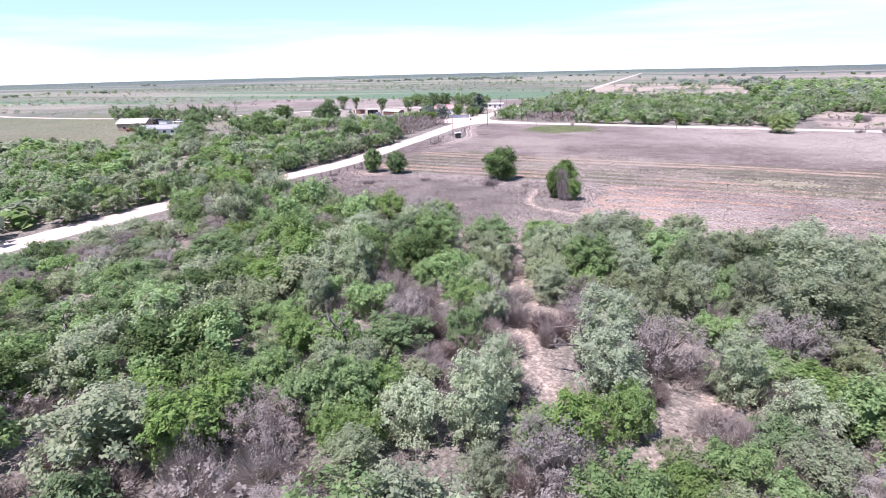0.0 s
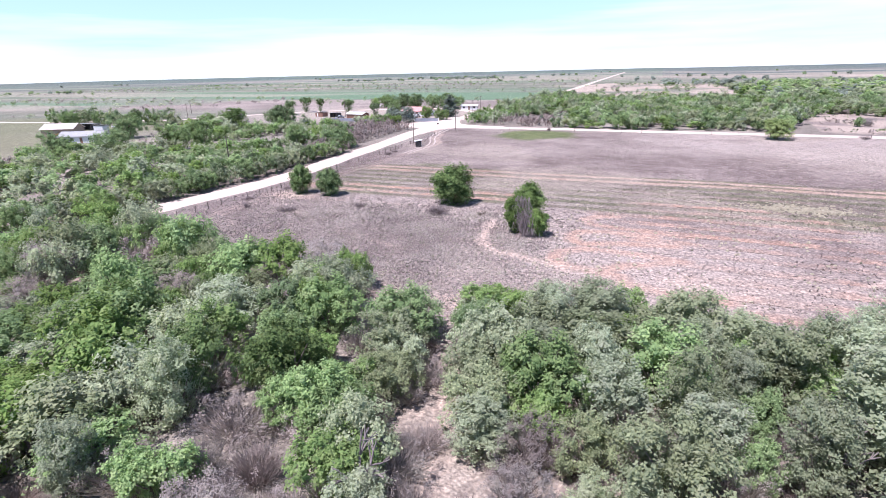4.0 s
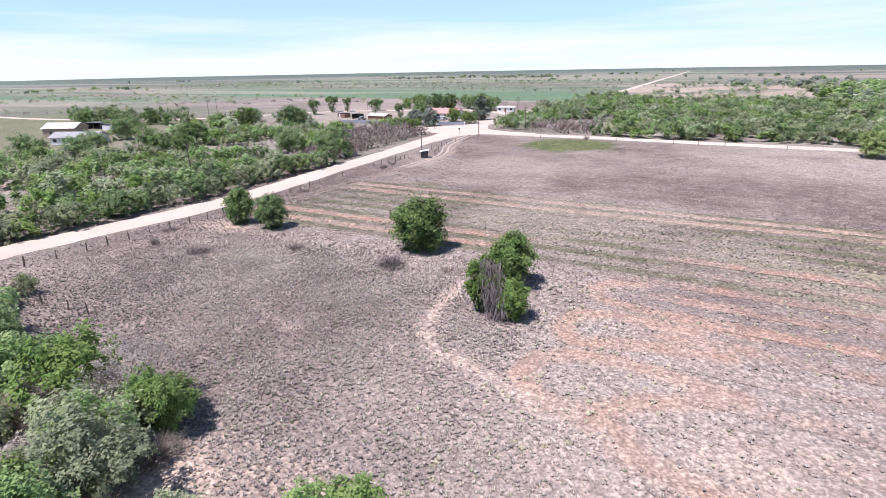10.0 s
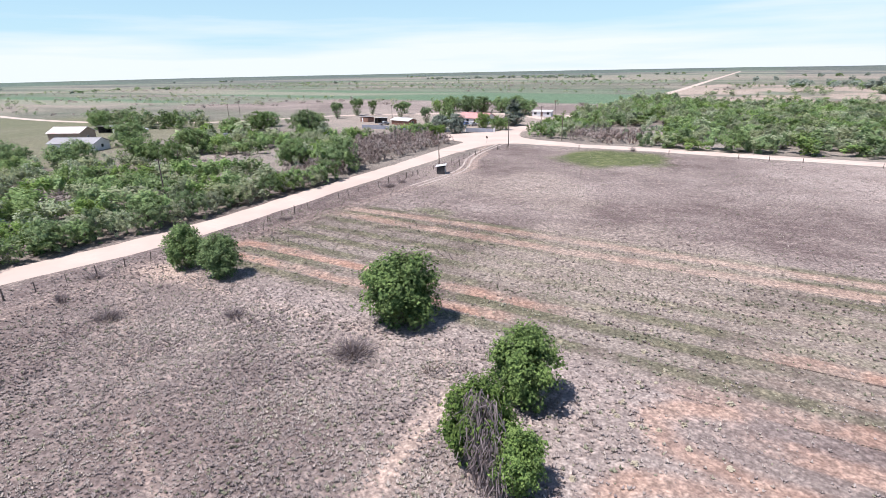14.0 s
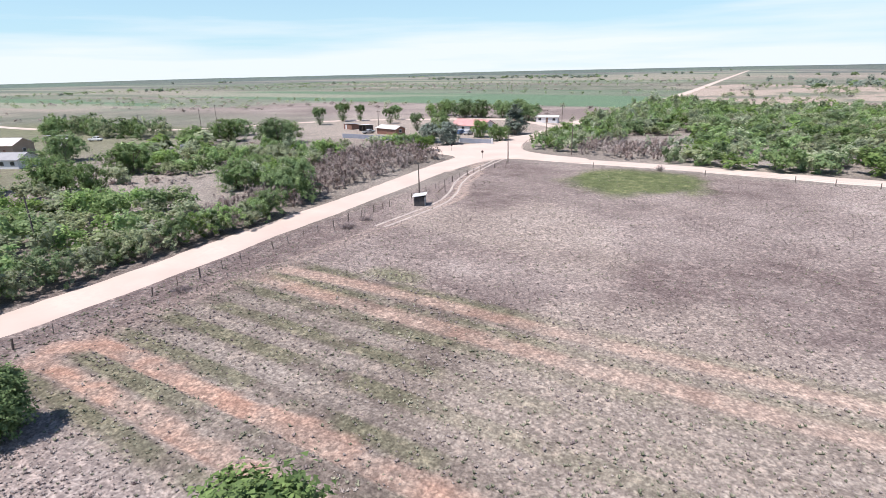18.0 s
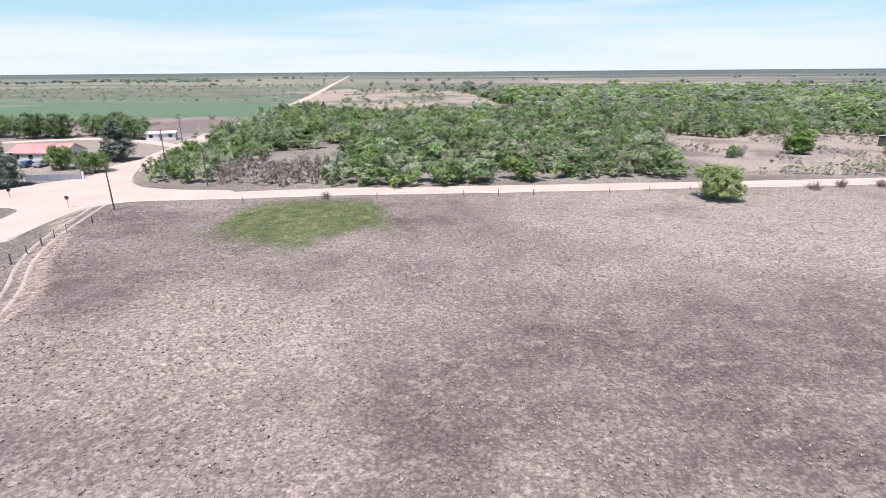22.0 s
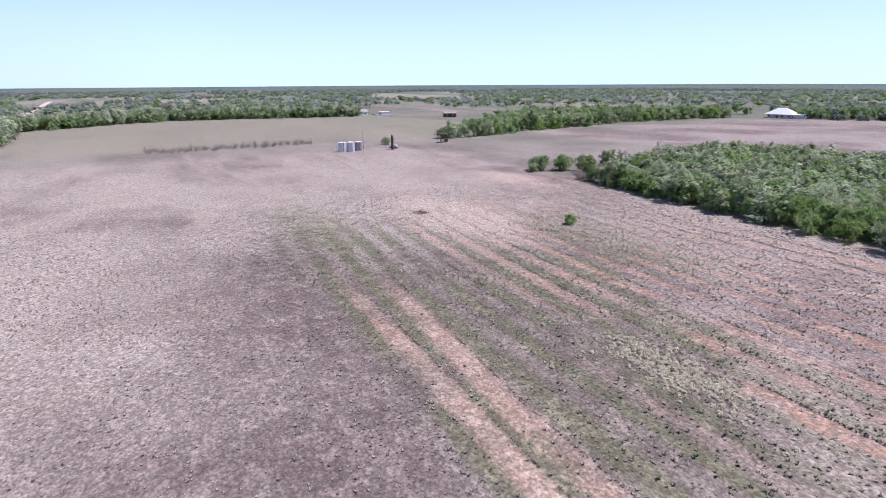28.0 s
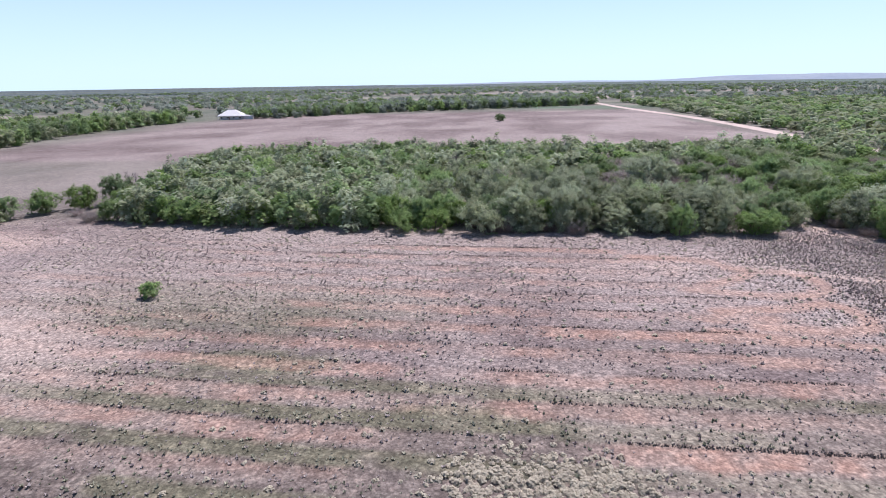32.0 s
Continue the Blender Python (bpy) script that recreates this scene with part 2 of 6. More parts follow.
def foliage(name, dark, light, dry, through=0.44):
    """Leaves: each leaf and each plant a little different."""
    m, n, l, p = nodes_of(name)
    isl, obj, att = n.new("ShaderNodeNewGeometry"), n.new("ShaderNodeObjectInfo"), n.new("ShaderNodeAttribute")
    att.attribute_name = "tint"
    add = n.new("ShaderNodeMath")
    add.operation = 'ADD'
    l.new(obj.outputs["Random"], add.inputs[0])
    l.new(att.outputs["Fac"], add.inputs[1])
    fr = n.new("ShaderNodeMath")
    fr.operation = 'FRACT'
    l.new(add.outputs[0], fr.inputs[0])
    col = mix_node(n, l, isl.outputs["Random Per Island"], dark, light)
    tc = n.new("ShaderNodeTexCoord").outputs["Object"]
    patch = noise_node(n, l, 0.55, 3, tc)
    col = mix_node(n, l, ramp_node(n, l, patch.outputs["Fac"], 0.5, 0.85), col, dry)
    hue = n.new("ShaderNodeHueSaturation")
    l.new(ramp_node(n, l, fr.outputs[0], 0, 1), hue.inputs["Fac"])
    hue.inputs["Hue"].default_value, hue.inputs["Saturation"].default_value, hue.inputs["Value"].default_value = 0.51, 0.72, 1.3
    l.new(col, hue.inputs["Color"])
    mul, fr2, val = n.new("ShaderNodeMath"), n.new("ShaderNodeMath"), n.new("ShaderNodeMapRange")
    mul.operation, mul.inputs[1].default_value, fr2.operation = 'MULTIPLY', 7.31, 'FRACT'
    l.new(add.outputs[0], mul.inputs[0])
    l.new(mul.outputs[0], fr2.inputs[0])
    l.new(fr2.outputs[0], val.inputs["Value"])
    val.inputs["To Min"].default_value, val.inputs["To Max"].default_value = 0.78, 1.22
    shade = n.new("ShaderNodeHueSaturation")
    l.new(val.outputs["Result"], shade.inputs["Value"])
    l.new(hue.outputs["Color"], shade.inputs["Color"])
    hue = shade
    l.new(hue.outputs["Color"], p.inputs["Base Color"])
    p.inputs["Roughness"].default_value = 0.8
    p.inputs["Specular IOR Level"].default_value = 0.12
    tr = n.new("ShaderNodeBsdfTranslucent")
    l.new(hue.outputs["Color"], tr.inputs["Color"])
    ms = n.new("ShaderNodeMixShader")
    ms.inputs[0].default_value = through
    l.new(p.outputs[0], ms.inputs[1])
    l.new(tr.outputs[0], ms.inputs[2])
    l.new(ms.outputs[0], n["Material Output"].inputs["Surface"])
    return m


def ground_material():
    m, n, l, p = nodes_of("ground_grass_and_soil")
    tc = n.new("ShaderNodeTexCoord").outputs["Object"]
    soil, cover = n.new("ShaderNodeVertexColor"), n.new("ShaderNodeVertexColor")
    soil.layer_name, cover.layer_name = "soil", "cover"
    s1, s2 = n.new("ShaderNodeSeparateColor"), n.new("ShaderNodeSeparateColor")
    l.new(soil.outputs["Color"], s1.inputs[0])
    l.new(cover.outputs["Color"], s2.inputs[0])
    big, mid, fine = noise_node(n, l, 0.035, 6, tc), noise_node(n, l, 0.45, 6, tc), noise_node(n, l, 4.6, 5, tc)
    tone = n.new("ShaderNodeMath")
    tone.operation = 'MULTIPLY_ADD'
    tone.inputs[1].default_value = 0.75
    blend = n.new("ShaderNodeMixRGB")
    blend.inputs["Fac"].default_value = 0.6
    l.new(big.outputs["Fac"], blend.inputs["Color1"])
    l.new(noise_node(n, l, 0.22, 7, tc).outputs["Fac"], blend.inputs["Color2"])
    l.new(blend.outputs["Color"], tone.inputs[0])
    l.new(soil.outputs["Alpha"], tone.inputs[2])
    base = mix_node(n, l, ramp_node(n, l, tone.outputs[0], 0.42, 1.12), GRASS_DULL, GRASS_PALE)
    base = mix_node(n, l, ramp_node(n, l, mid.outputs["Fac"], 0.45, 0.75), base, GRASS_GREY)
    def lay(col, mask, a, b, tex, lo=0.3, hi=0.7):
        return mix_node(n, l, mask, col, mix_node(n, l, ramp_node(n, l, tex.outputs["Fac"], lo, hi), a, b))
    col = lay(base, s2.outputs[2], HAZY_BRUSH, HAZY_TAN, big)
    col = lay(col, cover.outputs["Alpha"], HAZY_WOOD_A, HAZY_WOOD_B, big, 0.4, 0.65)
    col = lay(col, s1.outputs[1], GREEN_A, GREEN_B, mid)
    col = lay(col, s2.outputs[1], CROP_A, CROP_B, big)
    col = lay(col, s1.outputs[0], RED_A, RED_B, mid)
    col = lay(col, s1.outputs[2], SAND_A, SAND_B, mid)
    col = lay(col, s2.outputs[0], STRAW_A, STRAW_B, mid)
    dark = n.new("ShaderNodeMixRGB")
    dark.blend_type = 'MULTIPLY'
    dark.inputs["Fac"].default_value = 1.0
    l.new(col, dark.inputs["Color1"])
    warp = n.new("ShaderNodeMixRGB")
    warp.blend_type, warp.inputs["Fac"].default_value = 'ADD', 0.55
    l.new(tc, warp.inputs["Color1"])
    l.new(noise_node(n, l, 2.2, 3, tc).outputs["Color"], warp.inputs["Color2"])
    cell = n.new("ShaderNodeTexVoronoi")
    cell.inputs["Scale"].default_value = 2.3
    l.new(warp.outputs["Color"], cell.inputs["Vector"])
    tuft = noise_node(n, l, 1.7, 5, tc)
    grain = n.new("ShaderNodeMixRGB")
    grain.blend_type = 'MULTIPLY'
    grain.inputs["Fac"].default_value = 1.0
    l.new(mix_node(n, l, ramp_node(n, l, fine.outputs["Fac"], 0.34, 0.66), (0.68, 0.66, 0.65), (1.16, 1.15, 1.13)), grain.inputs["Color1"])
    pale = n.new("ShaderNodeMath")
    pale.operation = 'MULTIPLY'
    l.new(ramp_node(n, l, tuft.outputs["Fac"], 0.48, 0.68), pale.inputs[0])
    l.new(ramp_node(n, l, mid.outputs["Fac"], 0.36, 0.6), pale.inputs[1])
    clumps = mix_node(n, l, ramp_node(n, l, cell.outputs["Distance"], 0.16, 0.62), (1.16, 1.15, 1.13), (0.7, 0.68, 0.68))
    spots = mix_node(n, l, pale.outputs[0], clumps, (1.5, 1.42, 1.37))
    l.new(spots, grain.inputs["Color2"])
    l.new(grain.outputs["Color"], dark.inputs["Color2"])
    l.new(dark.outputs["Color"], p.inputs["Base Color"])
    p.inputs["Roughness"].default_value = 0.95
    p.inputs["Specular IOR Level"].default_value = 0.1
    b = n.new("ShaderNodeBump")
    b.inputs["Strength"].default_value, b.inputs["Distance"].default_value = 0.55, 0.25
    high = n.new("ShaderNodeMath")
    high.operation = 'ADD'
    l.new(fine.outputs["Fac"], high.inputs[0])
    l.new(tuft.outputs["Fac"], high.inputs[1])
    l.new(high.outputs[0], b.inputs["Height"])
    l.new(b.outputs["Normal"], p.inputs["Normal"])
    return m


GRASS_DULL, GRASS_PALE, GRASS_GREY = (0.195, 0.154, 0.148), (0.425, 0.367, 0.343), (0.275, 0.232, 0.218)
# far land greyed, and far woods blued, by aerial haze mixed into the colour
HAZY_BRUSH, HAZY_TAN = (0.125, 0.16, 0.12), (0.235, 0.24, 0.19)
HAZY_WOOD_A, HAZY_WOOD_B = (0.1, 0.135, 0.14), (0.15, 0.18, 0.18)
GREEN_A, GREEN_B = (0.105, 0.135, 0.06), (0.18, 0.2, 0.1)
CROP_A, CROP_B = (0.14, 0.225, 0.15), (0.165, 0.245, 0.16)
RED_A, RED_B = (0.43, 0.262, 0.2), (0.41, 0.29, 0.235)
SAND_A, SAND_B = (0.6, 0.475, 0.405), (0.49, 0.39, 0.335)
STRAW_A, STRAW_B = (0.48, 0.415, 0.365), (0.38, 0.33, 0.29)
GROUND = ground_material()
DIRT_ROAD = surface("packed_dirt_road", (0.59, 0.465, 0.4), (0.5, 0.39, 0.335), 0.12, 1.5, 0.95, 0, 0.3, (0.52, 0.415, 0.36))
RUT = surface("worn_wheel_rut", (0.5, 0.415, 0.365), (0.4, 0.33, 0.3), 0.4, 3, 0.95, 0, 0.3)
BARK = surface("grey_brown_bark", (0.16, 0.12, 0.1), (0.22, 0.18, 0.15), 2, 12, 0.9, 0, 0.6)
TWIG = surface("dry_grey_twigs", (0.2, 0.16, 0.16), (0.3, 0.25, 0.25), 0.5, 6, 0.9, 0, 0.2)
LEAF = {
    "mesquite": foliage("mesquite_leaves", (0.195, 0.235, 0.13), (0.38, 0.415, 0.225), (0.39, 0.37, 0.26)),
    "hackberry": foliage("hackberry_leaves", (0.13, 0.22, 0.062), (0.29, 0.4, 0.118), (0.36, 0.41, 0.17)),
    "sage": foliage("silver_green_leaves", (0.225, 0.26, 0.15), (0.4, 0.45, 0.27), (0.42, 0.41, 0.29), 0.5),
    "oak": foliage("oak_leaves", (0.115, 0.18, 0.068), (0.21, 0.295, 0.105), (0.26, 0.28, 0.13)),
    "cedar": foliage("cedar_needles", (0.12, 0.15, 0.12), (0.2, 0.235, 0.185), (0.18, 0.2, 0.16), 0.1),
    "scrub": foliage("dry_scrub_leaves", (0.24, 0.195, 0.18), (0.4, 0.33, 0.31), (0.36, 0.33, 0.24)),
    "bright": foliage("yellow_green_leaves", (0.17, 0.23, 0.06), (0.29, 0.36, 0.11), (0.3, 0.32, 0.13), 0.3),
    # far trees: haze put into the leaf colour, greyer and with less contrast
    "distant": foliage("hazy_tree_leaves", (0.2, 0.24, 0.19), (0.25, 0.29, 0.225), (0.24, 0.26, 0.21), 0.5),
}
LEAF["thorn"] = foliage("purple_grey_twigs", (0.2, 0.145, 0.13), (0.33, 0.255, 0.235), (0.28, 0.23, 0.2), 0.1)
LEAF["field"] = foliage("field_tree_leaves", (0.055, 0.1, 0.028), (0.19, 0.275, 0.072), (0.16, 0.21, 0.075), 0.18)
WIRE = surface("galvanised_wire", (0.35, 0.34, 0.33), (0.3, 0.27, 0.25), 3, 20, 0.5, 0.6, 0.1)
POST = surface("weathered_post_wood", (0.14, 0.11, 0.095), (0.2, 0.16, 0.14), 4, 25, 0.9, 0, 0.4)


# ---- building helpers ----
def part(name, bm, material, parent, label=""):
    me = bpy.data.meshes.new(name)
    bm.to_mesh(me)
    bm.free()
    me.materials.append(material)
    ob = new(name, me)
    ob.parent = parent
    return tagged(ob, label)


def thing(name, m, label, category, group="", kind=""):
    ob = new(name)
    ob.empty_display_size = 0.2
    ob.matrix_basis = m
    return tagged(ob, label, category, group, kind)


def box(sx, sy, sz, x=0, y=0, z=0, bevel=0.0, rz=0.0, bm=None):
    """A block with its base's middle at x, y, z."""
    own = bmesh.new()
    bmesh.ops.create_cube(own, size=1, matrix=pose(x, y, z + sz / 2, 0, 0, rz) @ Matrix.Diagonal((sx, sy, sz, 1)))
    if bevel:
        bmesh.ops.bevel(own, geom=own.edges[:], offset=bevel, segments=1, affect='EDGES')
    return join(bm, own)


def join(bm, own):
    if bm is None:
        return own
    me = bpy.data.meshes.new("scratch")
    own.to_mesh(me)
    own.free()
    bm.from_mesh(me)
    bpy.data.meshes.remove(me)
    return bm


def rod(a, b, r0, r1=None, sides=8, bm=None):
    """A tapered rod from a to b."""
    a, b = Vector(a), Vector(b)
    d = b - a
    own = bmesh.new()
    bmesh.ops.create_cone(own, cap_ends=True, segments=sides, radius1=r0, radius2=r0 if r1 is None else r1, depth=d.length,
                          matrix=Matrix.Translation((a + b) / 2) @ d.to_track_quat("Z", "Y").to_matrix().to_4x4())
    return join(bm, own)


def loose_mesh(name, verts, material, tint=None, corners=3):
    """A mesh of loose leaves, blades or twigs, from an array of their corners."""
    n = len(verts) // corners
    me = bpy.data.meshes.new(name)
    me.vertices.add(corners * n)
    me.vertices.foreach_set("co", np.ascontiguousarray(verts, np.float32).ravel())
    me.loops.add(corners * n)
    me.loops.foreach_set("vertex_index", np.arange(corners * n, dtype=np.int32))
    me.polygons.add(n)
    me.polygons.foreach_set("loop_start", np.arange(0, corners * n, corners, dtype=np.int32))
    me.materials.append(material)
    if tint is not None:
        at = me.attributes.new("tint", 'FLOAT', 'POINT')
        at.data.foreach_set("value", np.ascontiguousarray(tint, np.float32))
    me.update(calc_edges=True)
    return me


# ---- plants ----
def cards(rng, centre, normal, size, flat=0.8):
    """Small leaf-shaped pieces at the centres, facing the normals."""
    n = len(centre)
    normal = normal / np.linalg.norm(normal, axis=1, keepdims=True)
    side = np.cross(normal, rng.normal(size=(n, 3)))
    side /= np.linalg.norm(side, axis=1, keepdims=True)
    up = np.cross(normal, side)
    s = (size * rng.uniform(0.6, 1.35, n))[:, None]
    v = np.stack([centre - up * s * 0.5 - side * s * 0.45, centre - up * s * 0.4 + side * s * 0.5 + normal * s * 0.15, centre + up * s * 0.75], 1)
    return v.reshape(-1, 3)


def crown(rng, kind, leaves, size, clump=0.0, up=0.85):
    """The leaf pieces of a plant about 1 unit wide and 1 high, in metres for a plant of 6 m."""
    lobes = []
    if kind == "cedar":
        for k in range(26):
            h = rng.uniform(0.06, 0.97)
            r = 2.3 * (1 - h) ** 0.7 + 0.2
            a = rng.uniform(0, 6.28)
            lobes.append((r * 0.6 * math.cos(a), r * 0.6 * math.sin(a), 7.0 * h, 0.45 + 0.5 * (1 - h)))
    elif kind == "tall":
        for k in range(34):
            h = rng.uniform(0.02, 0.97)
            r = 3.2 * (1 - h ** 2.4) ** 0.6
            a, q = rng.uniform(0, 6.28), rng.uniform(0.45, 0.8)
            lobes.append((r * q * math.cos(a), r * q * math.sin(a), 0.3 + 6.4 * h, rng.uniform(0.85, 1.25)))
        lobes += [(0, 0, 0.9 + 0.9 * k, 1.7 - 0.12 * k) for k in range(6)]
    elif kind == "dome":
        for k in range(64):
            u, a = rng.uniform(-0.75, 1.0), rng.uniform(0, 6.28)
            q = math.sqrt(1 - u * u) * rng.uniform(0.82, 1.05)
            lobes.append((2.45 * q * math.cos(a), 2.45 * q * math.sin(a), 2.95 + 2.55 * u * rng.uniform(0.9, 1.08), rng.uniform(0.45, 0.85)))
        lobes += [(0, 0, 1.2 + 0.7 * k, 1.9) for k in range(5)]
    elif kind == "lifted":
        for k in range(16):
            a, r = rng.uniform(0, 6.28), 2.4 * math.sqrt(rng.random())
            lobes.append((r * math.cos(a), r * math.sin(a), 3.9 + rng.uniform(-0.7, 0.9) * (1 - (r / 3) ** 2), rng.uniform(0.7, 1.15)))
    elif kind == "low":
        for k in range(16):
            a, r = rng.uniform(0, 6.28), 2.7 * math.sqrt(rng.random())
            lobes.append((r * math.cos(a), r * math.sin(a), 0.6 + rng.uniform(0, 1.9) * (1 - (r / 3.4) ** 2), rng.uniform(0.7, 1.1)))
    else:
        for k in range(20):
            a, r = rng.uniform(0, 6.28), 2.7 * math.sqrt(rng.random())
            top = 4.5 * (1 - 0.42 * (r / 3.0) ** 2)
            lobes.append((r * math.cos(a), r * math.sin(a), (rng.uniform(0.74, 1.0) if k < 12 else rng.uniform(0.22, 0.6)) * top, rng.uniform(0.85, 1.5)))
    lobes = np.array(lobes)
    if clump:
        m = leaves // 34
        pick = rng.choice(len(lobes), m, p=lobes[:, 3] ** 2 / (lobes[:, 3] ** 2).sum())
        d = rng.normal(size=(m, 3))
        d[:, 2] = np.where(rng.random(m) < 0.7, np.abs(d[:, 2]), d[:, 2])
        d /= np.linalg.norm(d, axis=1, keepdims=True)
        tuft = lobes[pick, :3] + d * (lobes[pick, 3] * np.clip(rng.normal(0.96, 0.11, m), 0.3, 1.3))[:, None]
        own = rng.integers(0, m, leaves)
        out = 1.1 * d[own] + rng.normal(scale=0.5, size=(leaves, 3))
        c = tuft[own] + rng.normal(scale=clump, size=(leaves, 3)) + d[own] * (clump * rng.uniform(-0.6, 1.2, leaves))[:, None]
        c[:, 2] = np.maximum(c[:, 2], 0.12)
        return cards(rng, c, out + np.array([0, 0, up]), size)
    pick = rng.choice(len(lobes), leaves, p=lobes[:, 3] ** 2 / (lobes[:, 3] ** 2).sum())
    d = rng.normal(size=(leaves, 3))
    d[:, 2] = np.where(rng.random(leaves) < 0.75, np.abs(d[:, 2]), d[:, 2])
    d /= np.linalg.norm(d, axis=1, keepdims=True)
    shell = np.clip(rng.normal(0.96, 0.1, leaves), 0.3, 1.3)
    c = lobes[pick, :3] + d * (lobes[pick, 3] * shell)[:, None]
    c[:, 2] = np.maximum(c[:, 2], 0.12)
    return cards(rng, c, d + np.array([0, 0, up]) + rng.normal(scale=0.45, size=(leaves, 3)), size)


def sticks(rng, n, height, spread, width, lean=1.0):
    """Thin bare twigs that rise from one foot."""
    a, r = rng.uniform(0, 6.28, n), np.sqrt(rng.random(n))
    foot = np.stack([0.25 * spread * r * np.cos(a), 0.25 * spread * r * np.sin(a), np.zeros(n)], 1)
    tip = np.stack([spread * r * np.cos(a + rng.normal(0, 0.3, n)), spread * r * np.sin(a + rng.normal(0, 0.3, n)), height * rng.uniform(0.35, 1, n) * (1 - 0.35 * r)], 1)
    lo = rng.uniform(0, 0.75, n)[:, None]
    p = foot + (tip - foot) * lo + rng.normal(0, 0.08 * spread, (n, 3)) * lo
    q = tip + rng.normal(0, 0.1 * spread, (n, 3)) * lean
    q[:, 2], p[:, 2] = np.maximum(q[:, 2], 0.1), np.maximum(p[:, 2], 0)
    s = np.cross(q - p, rng.normal(size=(n, 3)))
    s *= width / np.linalg.norm(s, axis=1, keepdims=True)
    return np.stack([p - s, p + s, q], 1).reshape(-1, 3)


def trunk_mesh(rng, height, r):
    bm = bmesh.new()
    for k in range(rng.integers(2, 4)):
        a = rng.uniform(0, 6.28)
        foot = Vector((0.15 * math.cos(a), 0.15 * math.sin(a), -0.15))
        knee = foot + Vector((0.5 * math.cos(a), 0.5 * math.sin(a), height * rng.uniform(0.35, 0.5)))
        rod(foot, knee, r, r * 0.7, 7, bm)
        for j in range(2):
            b = a + rng.uniform(-1.1, 1.1)
            end = knee + Vector((1.3 * math.cos(b), 1.3 * math.sin(b), height * rng.uniform(0.3, 0.5)))
            rod(knee - (end - knee) * 0.04, end, r * 0.62, r * 0.2, 6, bm)
    me = bpy.data.meshes.new("trunk")
    bm.to_mesh(me)
    bm.free()
    me.materials.append(BARK)
    return me


PROTO = {}


def prototypes():
    rng = np.random.default_rng(11)
    for kind, shape, leaf, leaves, size, count in (
            ("mesquite", "round", "mesquite", 10000, 0.165, 4), ("hackberry", "round", "hackberry", 9500, 0.185, 3), ("sage", "tall", "sage", 11000, 0.155, 3), ("dry", "round", "scrub", 6500, 0.11, 2),
            ("oak", "round", "oak", 9000, 0.19, 3), ("field", "dome", "field", 13000, 0.22, 3), ("cedar", "cedar", "cedar", 6000, 0.225, 2), ("yard", "lifted", "oak", 6000, 0.21, 3), ("juniper", "dome", "cedar", 9000, 0.2, 2), ("scrub", "low", "scrub", 1900, 0.1, 4), ("thorn", "low", "thorn", 700, 0.09, 3), ("bright", "round", "bright", 9000, 0.19, 1),
            ("mesquite_off", "round", "mesquite", 4200, 0.24, 3), ("hackberry_off", "round", "hackberry", 4200, 0.255, 3), ("sage_off", "tall", "sage", 4500, 0.24, 2), ("oak_off", "round", "oak", 4200, 0.255, 2), ("scrub_off", "low", "scrub", 900, 0.2, 2)):
        PROTO[kind] = []
        for k in range(count):
            v = crown(rng, shape, leaves, size, 0.26 if kind == "field" else 0.18 if size < 0.23 else 0.26)
            if shape == "low":
                v = np.concatenate([v, sticks(rng, 1500 if kind == "thorn" else 900, 2.8, 2.9, 0.022)])
            elif size < 0.23:
                v = np.concatenate([v, sticks(rng, 900 if kind == "dry" else 240, 5.0, 2.7, 0.03)])
            me = loose_mesh("crown", v, LEAF[leaf])
            PROTO[kind].append((me, trunk_mesh(rng, 4.5 if shape != "low" else 1.6, 0.16 if shape != "low" else 0.07)))


prototypes()
KIND_OF = {
    "mesquite": ("mesquite_tree", "spreading mesquite tree with feathery yellow-green leaves", "tree"),
    "hackberry": ("hackberry_tree", "bright green leafy hackberry tree in the brush", "tree"),
    "sage": ("brush_tree", "silvery grey-green brush tree with small leaves", "tree"),
    "oak": ("oak_tree", "dark green rounded oak tree", "tree"),
    "field": ("field_tree", "dense dark green tree leafy down to the ground", "tree"),
    "yard": ("yard_tree", "round-crowned green yard tree on a bare trunk", "tree"),
    "juniper": ("juniper_tree", "broad bluish grey-green juniper tree", "tree"),
    "cedar": ("cedar_tree", "dark bluish green conical cedar tree", "tree"),
    "dry": ("dry_tree", "half-bare brush tree with dry pinkish brown leaves", "tree"),
    "bright": ("mesquite_tree", "bright yellow-green mesquite tree", "tree"),
    "thorn": ("thorn_shrub", "leafless purple-grey thorn shrub in the brush", "shrub"),
    "scrub": ("shrub", "dry brown and purple leafless-looking shrub", "shrub"),
}


def plant(kind, x, y, wide=1.0, high=1.0, turn=None, which=None, label="", group=""):
    """One plant as a thing with trunk and crown; wide and high scale its make of about 6 m."""
    k = len(PROTO[kind])
    which = (int(abs(x * 7.3 + y * 3.1)) if which is None else which) % k
    name, lab, cat = KIND_OF[kind.split("_")[0]]
    ob = thing(name, pose(x, y, z_at(x, y), 0, 0, (x * 37 + y * 91) % 360 if turn is None else turn), label or lab, cat, group)
    for nm, me in zip(("crown", "trunk"), PROTO[kind][which]):
        p = new(nm, me)
        p.parent = ob
        p.scale = (wide, wide, high)
    return ob


